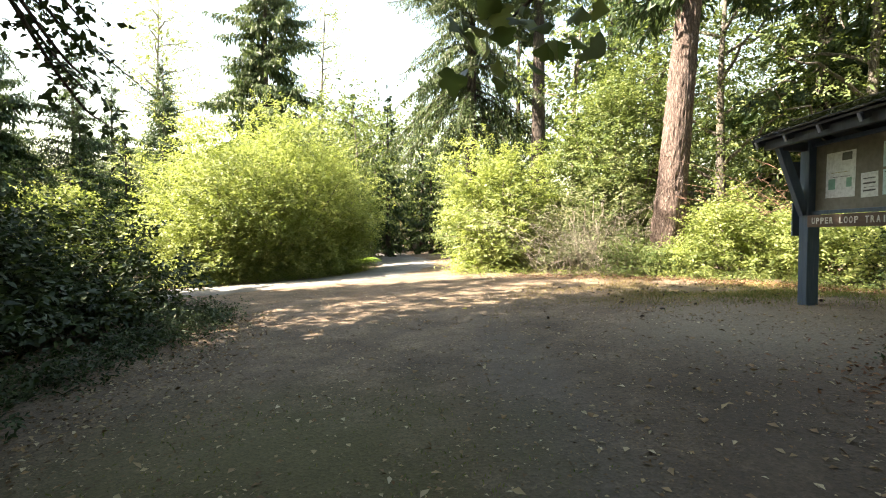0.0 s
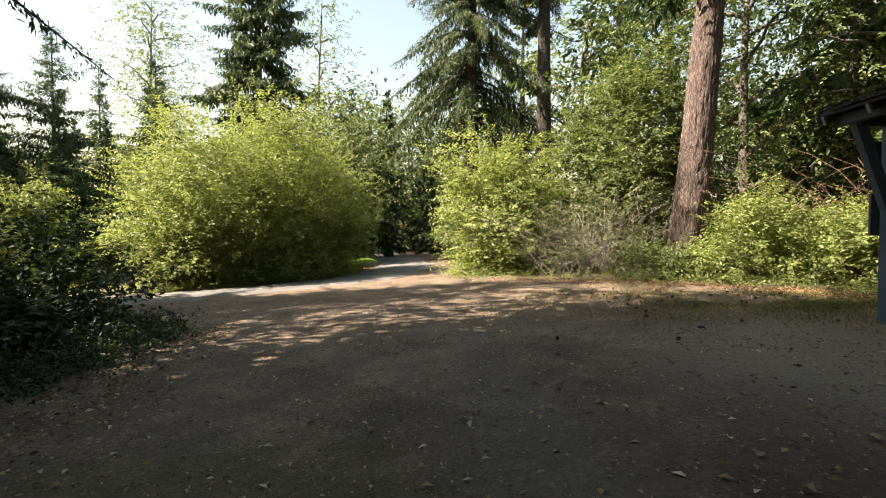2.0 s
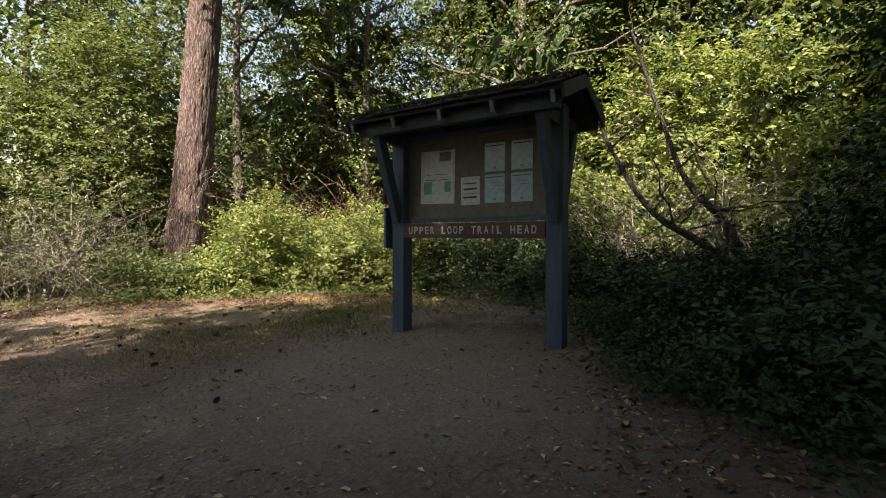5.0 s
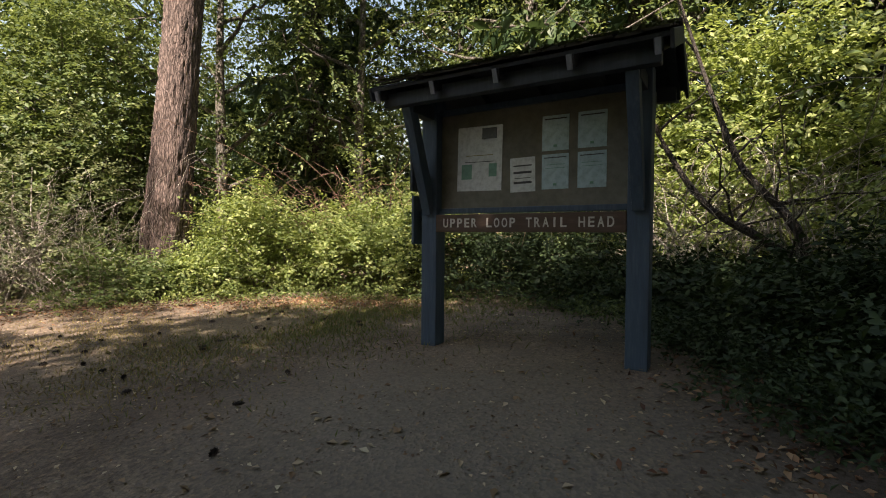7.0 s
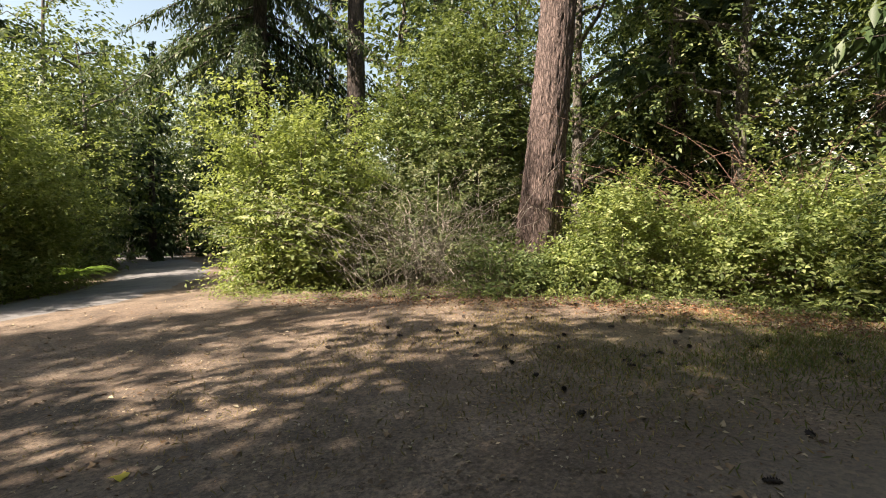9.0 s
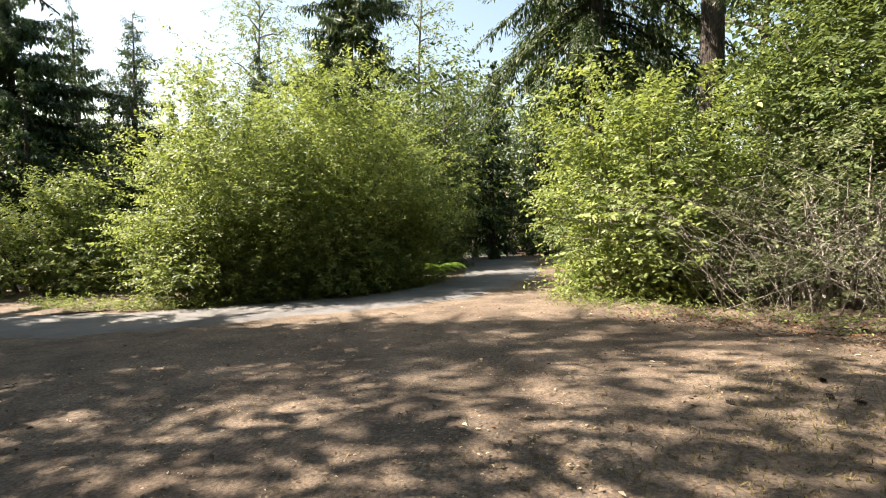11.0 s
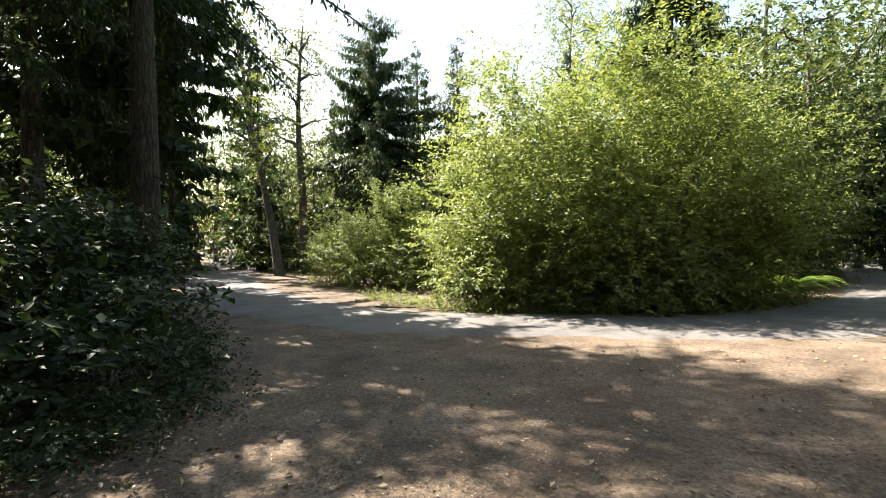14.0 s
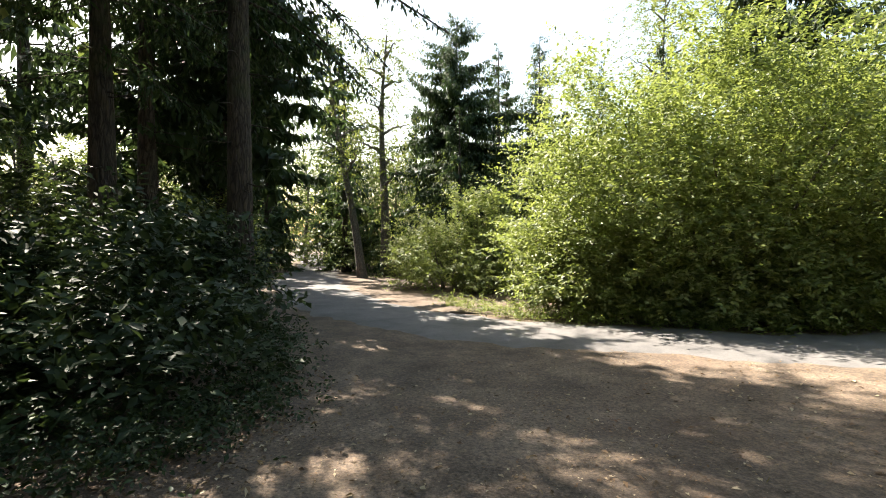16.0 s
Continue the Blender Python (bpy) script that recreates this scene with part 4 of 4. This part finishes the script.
def ring(n):
    ang, r = rng.uniform(0, 2 * np.pi, n), rng.uniform(44, 62, n)
    return -4 + r * np.cos(ang), 14 + r * np.sin(ang)


def right_wood(n):
    return rng.uniform(12, 27, n), rng.uniform(-8, 36, n)


def deep_wood(n):
    return rng.uniform(20, 28, n), rng.uniform(-8, 44, n)


def left_wood(n):
    return rng.uniform(-30, -15, n), rng.uniform(-8, 11, n)


def roadside_wood(n):
    return rng.uniform(-44, -31, n), rng.uniform(2, 36, n)


def ring_top(x, y):
    a = np.arctan2(y - 14, x + 4)
    return 8 + 2.0 * np.sin(a * 9 + 1) + 1.5 * np.sin(a * 23) + 4 * (x > 5)


# Dark leaf tone tones down the sun on these far crowns
woods("far_woods", 9000, ring, ring_top, 0.6, LEAF_DARK_SHADED, "distant green woods closing in the clearing")
woods("far_roadside_woods", 3500, roadside_wood, lambda x, y: 6.5 + 1.5 * np.sin(y * 0.7) + 1.2 * np.sin(y * 1.9 + x), 0.3, LEAF_FOREST, "mid-green leafy woods beyond the road")
woods("forest_undergrowth", 8500, right_wood, lambda x, y: 2.0 + (x - 11) * 0.75 + 2 * np.sin(y * 0.9), 0.24, LEAF_FOREST, "dense green undergrowth between the forest trees")
# These two masses carry woodland shade in their dark leaf colour
woods("deep_forest", 6500, deep_wood, lambda x, y: 11 + 3 * np.sin(y * 0.5) + 2 * np.sin(y * 1.3 + x), 0.36, LEAF_DARK_SHADED, "leaf mass darkened for the shaded depth of the forest behind the first trees")
woods("shaded_undergrowth", 6000, left_wood, lambda x, y: 2.6 + 1.2 * np.sin(y * 0.9 + x), 0.24, LEAF_DARK_SHADED, "dense shaded undergrowth between the firs")


def litter(name, n, area, size, mat, label, lift=0.012):
    x0, x1, y0, y1 = area
    x, y = rng.uniform(x0, x1, n), rng.uniform(y0, y1, n)
    p = np.stack([x, y, ground_z(x, y) + lift], -1)
    L = size * rng.uniform(0.5, 1.4, n)
    v, f = blades(p, rng.normal(size=(n, 3)) * [1, 1, 0.12], np.array([0, 0, 1.0]) + rng.normal(size=(n, 3)) * 0.25, L, L * 0.55, 0.2)
    tagged(attach(name, raw_mesh(name, v, f, mat)), label, "leaf litter", kind="stuff")


def grass(name, n, middle, spread, height, mat, label):
    x, y = rng.normal(middle[0], spread[0], n), rng.normal(middle[1], spread[1], n)
    keep = lumps(np.stack([x, y, 0 * x], -1), 0.7, 4) > rng.normal(size=n) * 0.3
    x, y = x[keep], y[keep]
    h = height * rng.uniform(0.4, 1.4, len(x))
    p = np.stack([x, y, ground_z(x, y) + h * 0.35], -1)
    v, f = blades(p, np.array([0, 0, 1.0]) + rng.normal(size=(len(x), 3)) * 0.55, rng.normal(size=(len(x), 3)), h, 0.009)
    tagged(attach(name, raw_mesh(name, v, f, mat)), label, "grass", kind="stuff")


litter("leaf_litter", 5000, (-6, 8, -1, 18), 0.05, LITTER, "brown and tan fallen leaves scattered on the earth")
litter("bark_chips", 9000, (-4.6, 4.6, 0.8, 13), 0.026, LITTER, "pale bark chips and leaf crumbs on the earth", 0.009)
grass("dry_grass", 22000, (4.6, 10.2), (1.9, 1.5), 0.05, DRY_GRASS, "short dry straw-coloured grass")
grass("moss_grass", 7000, (-1.1, 2.6), (0.75, 0.75), 0.028, GREEN_GRASS, "sparse short olive grass and moss on the trail")
litter("pale_leaf_litter", 420, (-3.6, 3.4, 0.6, 6.5), 0.062, PALE_LITTER, "pale tan dry leaves scattered on the trail", 0.014)
grass("green_grass", 12000, (6.4, 8.6), (1.4, 1.0), 0.07, GREEN_GRASS, "thin olive-green grass in shade")
litter("needle_litter", 42000, (-5.5, 7.0, 0.8, 15), 0.024, FINE_LITTER, "fine brown needles, bark chips and grit on the earth", 0.006)


def verge(name, line, n, spread, height, leaf, mat, label):
    """Weeds along the edge of the clearing."""
    c = spline(line, 30)
    k = rng.integers(0, len(c), n)
    x, y = c[k, 0] + rng.normal(size=n) * spread, c[k, 1] + rng.normal(size=n) * spread
    z = ground_z(x, y) + rng.random(n) * height * (0.4 + 0.6 * rng.random(n))
    v, f = sprays(np.stack([x, y, z], -1), rng.normal(size=(n, 3)) + [0, 0, 0.7], leaf * 3.2, 6, leaf, 0.3, 0.5)
    tagged(attach(name, raw_mesh(name, v, f, mat)), label, "weeds", kind="stuff")


verge("weeds", [(0.6, 18.5), (0.9, 17.0), (1.9, 16.0), (3.6, 14.8), (5.4, 13.4), (6.8, 12.0)], 750, 0.34, 0.3, 0.05, LEAF_BRIGHT, "low yellow-green weeds edging the clearing")
verge("weeds", [(6.8, 12.0), (7.8, 10.4), (8.3, 8.6), (7.8, 6.2), (7.2, 5.2)], 800, 0.25, 0.3, 0.05, LEAF_FOREST, "low green weeds edging the clearing")
verge("weeds", [(-12.5, 16.0), (-9.2, 16.2), (-6.8, 18.0), (-4.6, 20.2), (-3.8, 24.0)], 1500, 0.25, 0.35, 0.06, LEAF_BRIGHT, "low green weeds along the road")
# Ivy takes the dark tone too, deep shade being part of its colour
verge("ivy", [(-10.5, 10.7), (-8.0, 10.5), (-5.6, 9.9), (-4.6, 9.2), (-4.3, 7.6), (-4.3, 5.8), (-4.0, 3.6), (-3.6, 1.5)], 3000, 0.33, 0.36, 0.06, LEAF_DARK_SHADED, "low dark trailing leaves at the edge of the thicket")
verge("ivy", [(4.2, 2.4), (4.5, 3.2), (5.1, 3.8), (5.9, 4.2), (6.6, 4.5), (7.3, 4.8)], 2400, 0.3, 0.24, 0.055, LEAF_DARK_SHADED, "low dark trailing leaves beside the information board")


def edge_litter(name, line, n, spread, size, mat, label):
    c = spline(line, 30)
    k = rng.integers(0, len(c), n)
    x, y = c[k, 0] + rng.normal(size=n) * spread, c[k, 1] + rng.normal(size=n) * spread
    p = np.stack([x, y, ground_z(x, y) + 0.012 + 0.03 * rng.random(n) ** 3], -1)
    L = size * rng.uniform(0.5, 1.5, n)
    v, f = blades(p, rng.normal(size=(n, 3)) * [1, 1, 0.25], np.array([0, 0, 1.0]) + rng.normal(size=(n, 3)) * 0.4, L, L * 0.5, 0.2)
    tagged(attach(name, raw_mesh(name, v, f, mat)), label, "leaf litter", kind="stuff")


RED_LITTER = leaf_material("red_litter", [(0.0, (0.08, 0.035, 0.02)), (0.6, (0.22, 0.10, 0.055)), (1.0, (0.40, 0.26, 0.16))], (0.2, 0.1, 0.04), 0.7, 0.1)
edge_litter("leaf_litter", [(1.6, 15.6), (3.6, 14.3), (5.2, 12.9), (6.6, 11.4), (7.3, 10.0), (7.6, 8.4)], 4800, 0.45, 0.045, RED_LITTER, "reddish-brown fallen leaves along the forest edge")
edge_litter("leaf_litter", [(-3.1, 1.0), (-3.3, 4.0), (-3.5, 7.0), (-4.2, 9.3), (-7.0, 10.4)], 3500, 0.45, 0.045, LITTER, "brown fallen leaves at the edge of the thicket")
edge_litter("leaf_litter", [(3.2, 3.0), (4.2, 3.8), (5.4, 3.9), (6.6, 4.2)], 1500, 0.4, 0.05, RED_LITTER, "reddish fallen leaves beside the information board")


def fern(at, size, count, label):
    base = new("fern")
    base.matrix_world = pose(at[0], at[1], float(ground_z(at[0], at[1])))
    for k in range(count):
        th, L = k * 2.4 + rng.normal() * 0.3, size * rng.uniform(0.75, 1.15)
        s = np.linspace(0.12, 1, 22)
        d = np.array([math.cos(th), math.sin(th), 0])
        line = d * (L * s)[:, None] * 0.85 + np.array([0, 0, 1.0]) * (L * (0.95 * s - 0.75 * s ** 2))[:, None]
        side = np.array([-d[1], d[0], 0])
        wide = 0.17 * size * np.sin(np.pi * np.clip(s, 0.05, 0.97)) ** 0.7 + 0.01
        c = np.concatenate([line + side * wide[:, None] * 0.5, line - side * wide[:, None] * 0.5])
        al = np.concatenate([np.tile(side + d * 0.35, (22, 1)), np.tile(-side + d * 0.35, (22, 1))]) + [0, 0, -0.15]
        v, f = blades(c, al, np.tile([0, 0, 1.0], (44, 1)), np.tile(wide, 2), 0.035 * size, 0.1)
        attach("frond", raw_mesh("frond", v, f, FERN_LEAF), base)
    return tagged(base, label, "fern")


for x, y, size in ((-4.6, 24.8, 1.5), (-4.7, 26.4, 1.5), (-4.7, 23.2, 1.1), (0.9, 20.8, 0.9)):
    fern((x, y), size, 16, "bright green sword fern beside the trail")


def cone_model():
    pieces = []
    for k in range(26):
        u = (k + 0.5) / 26
        th, r = k * 2.4, 0.016 * math.sin(math.pi * (0.12 + 0.8 * u))
        c = np.array([[math.cos(th) * r, math.sin(th) * r, u * 0.075 - 0.037]])
        pieces.append(blades(c, np.array([[math.cos(th), math.sin(th), 0.9]]), np.array([[-math.cos(th), -math.sin(th), 1.0]]), 0.024, 0.02, 0.3))
    core = tube(np.array([[0, 0, -0.036], [0, 0, 0.0], [0, 0, 0.036]]), [0.007, 0.012, 0.004], 6)
    v, f = joined([(core[0], np.concatenate([core[1][:, [0, 1, 2]], core[1][:, [0, 2, 3]]]))] + pieces)
    return raw_mesh("fir_cone", v, f, BARK_DARK)


cone_mesh = cone_model()
for k in range(70):
    x, y = rng.normal(4.4, 1.5), rng.normal(10.2, 1.9)
    ob = attach("fir_cone", cone_mesh)
    ob.matrix_world = pose(x, y, float(ground_z(x, y)) + 0.016, 90, 0, rng.uniform(0, 360))
    tagged(ob, "small dark brown fir cone lying on the ground", "cone", "fallen cones")


def fallen_leaf(at, size, mat, label):
    s = np.linspace(0, 2 * np.pi, 15)[:-1]
    r = size * (0.5 + 0.16 * np.cos(5 * s))
    z = 0.012 + 0.012 * np.cos(2 * s)
    v = np.concatenate([[[0, 0, 0.02]], np.stack([r * np.cos(s), r * np.sin(s), z], -1)])
    f = [[0, 1 + k, 1 + (k + 1) % 14] for k in range(14)]
    ob = attach("fallen_leaf", raw_mesh("fallen_leaf", v, f, mat))
    ob.matrix_world = pose(at[0], at[1], float(ground_z(at[0], at[1])) + 0.006, 0, 0, rng.uniform(0, 360))
    return tagged(ob, label, "leaf", "single fallen leaves")


fallen_leaf((0.4, 8.93), 0.09, YELLOW_LEAF, "bright yellow maple leaf lying on the earth")
for k in range(60):
    x, y = rng.uniform(-3.5, 4.5), rng.uniform(1.2, 9.5)
    fallen_leaf((x, y), rng.uniform(0.04, 0.075), LITTER, "dry pale brown leaf lying on the earth")

# low maple twigs hanging over the start of the walk, part of the maple behind
hang = bpy.data.objects["bigleaf_maple"]
root = np.array([3.2, -3.4, float(ground_z(3.2, -3.4))])
line = spline([(3.2, -3.4, 5.6), (2.4, -0.6, 4.4), (1.3, 1.0, 3.2), (0.55, 1.75, 2.45), (0.25, 1.95, 2.2)], 6) - root
attach("low_limb", raw_mesh("low_limb", *tube(line, np.linspace(0.05, 0.004, len(line)), 6), BARK_DARK, True), hang)
at_end = np.array([(0.6, 1.95, 2.28), (0.48, 2.0, 2.18), (0.12, 1.95, 2.12), (0.26, 1.9, 2.3), (0.42, 1.9, 2.3), (0.3, 1.95, 2.36), (0.2, 1.9, 2.24), (0.15, 1.9, 2.26), (0.5, 1.8, 2.36), (0.1, 1.9, 2.24), (0.35, 1.85, 2.2)]) - root - [0, 0, 0.1] 
fans = []
for p in at_end:
    for k in range(3):
        way, size = unit(rng.normal(size=3) + [0, -0.5, 0.6]), rng.uniform(0.085, 0.13)
        a = unit(np.cross(way, rng.normal(size=3)))
        b = np.cross(way, a)
        t = np.linspace(0, 2 * np.pi, 21)[:-1]
        r = size * (0.44 + 0.15 * np.cos(t) + 0.075 * np.cos(5 * t) + 0.04 * rng.normal(size=20))
        c = p + rng.normal(size=3) * [0.09, 0.05, 0.05]
        rim = c + a * (r * np.cos(t))[:, None] + b * (r * np.sin(t))[:, None] - way * (0.45 * r * np.abs(np.sin(t)))[:, None]
        fans.append((np.concatenate([[c], rim]), np.array([[0, 1 + q, 1 + (q + 1) % 20] for q in range(20)])))
v, f = joined(fans)
tagged(attach("low_foliage", raw_mesh("low_foliage", v, f, LEAF_FOREST), hang), kind="stuff")
over = bpy.data.objects["bigleaf_maple.001"]
root = np.array([-2.4, -2.2, float(ground_z(-2.4, -2.2))])
turn_back = Matrix.Rotation(radians(-60), 3, "Z")
for end in ((-2.7, 3.7, 2.5), (-2.5, 3.4, 2.8), (-3.1, 4.2, 2.9), (-2.8, 4.0, 2.25), (-3.2, 4.4, 2.6)):
    line = spline([(-2.5, -2.0, 5.8), (-2.9, 0.2, 5.0), (0.7 * end[0] - 0.9, 0.5 * end[1], 4.0), (end[0], end[1] - 0.5, end[2] + 0.25), end], 6) - root
    line = np.array([turn_back @ Vector(p) for p in line])
    limb = attach("low_limb", raw_mesh("low_limb", *tube(line, np.linspace(0.04, 0.004, len(line)), 5), BARK_DARK, True), over)
    start = line[rng.integers(len(line) - 9, len(line), 12)] + rng.normal(size=(12, 3)) * 0.06
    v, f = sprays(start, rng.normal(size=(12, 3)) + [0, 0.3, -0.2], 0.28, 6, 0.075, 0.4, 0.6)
    # Same maple as the crown above, but in the shaded leaf tone
    tagged(attach("low_foliage", raw_mesh("low_foliage", v, f, LEAF_DARK_SHADED), limb), kind="stuff")

# leaning dark tree and fallen logs on the bank behind the board


def bare_tree(at, label):
    base = new("leaning_tree")
    base.matrix_world = pose(at[0], at[1], float(ground_z(at[0], at[1])))
    lines = [spline([(0, 0, -0.1), (-0.15, 0.5, 0.9), (-0.3, 1.3, 1.5), (-0.4, 1.9, 2.5), (-0.5, 2.3, 3.6)], 5),
             spline([(0, 0, 0.1), (0.1, 0.3, 1.2), (0.0, 0.9, 2.0), (0.1, 1.3, 3.1), (0.0, 1.7, 4.4)], 5)]
    for line in lines:
        limb = attach("limb", raw_mesh("limb", *tube(line, np.linspace(0.075, 0.016, len(line)), 8), TWIG_DARK, True), base)
        for k in range(11):
            i = rng.integers(4, len(line))
            d = unit(rng.normal(size=3) * [0.5, 1, 0.7] + [0, 0, 0.35]) * rng.uniform(0.6, 1.5)
            s = np.linspace(0, 1, 7)[:, None]
            twig = line[i] + d * s + rng.normal(size=(7, 3)) * 0.06 * s
            attach("branch", raw_mesh("branch", *tube(twig, np.linspace(0.02, 0.005, 7), 5), TWIG_DARK, True), limb)
    return tagged(base, label, "tree")


def log(at, length, radius, turn, tilt, label):
    s = np.linspace(-0.5, 0.5, 9)
    line = np.stack([s * length, 0.05 * np.sin(s * 5), 0.03 * np.cos(s * 7)], -1)
    v, f = tube(line, radius * (1 - 0.3 * s) * (1 + 0.08 * rng.normal(size=9)), 9)
    ob = attach("log", raw_mesh("log", v, f, LOG_PALE, True))
    ob.matrix_world = pose(at[0], at[1], float(ground_z(at[0], at[1])) + at[2], 0, tilt, turn)
    return tagged(ob, label, "log")


bare_tree((8.7, 3.2), "dark bare leaning tree with crooked branches")
log((10.6, 5.2, 0.9), 1.6, 0.06, 60, -28, "pale weathered log lying on the brushy bank")
log((11.2, 4.4, 1.0), 1.3, 0.05, 120, 20, "pale broken branch lying on the brushy bank")
log((11.4, 6.0, 1.1), 1.8, 0.045, 80, -40, "pale dead branch propped on the bank")
thicket_twigs("dry_brush", (10.0, 4.3), (0.8, 1.7, 3.2), 90, TWIG_DRY, "tangle of pale dry twigs on the bank", 0, 0.012)
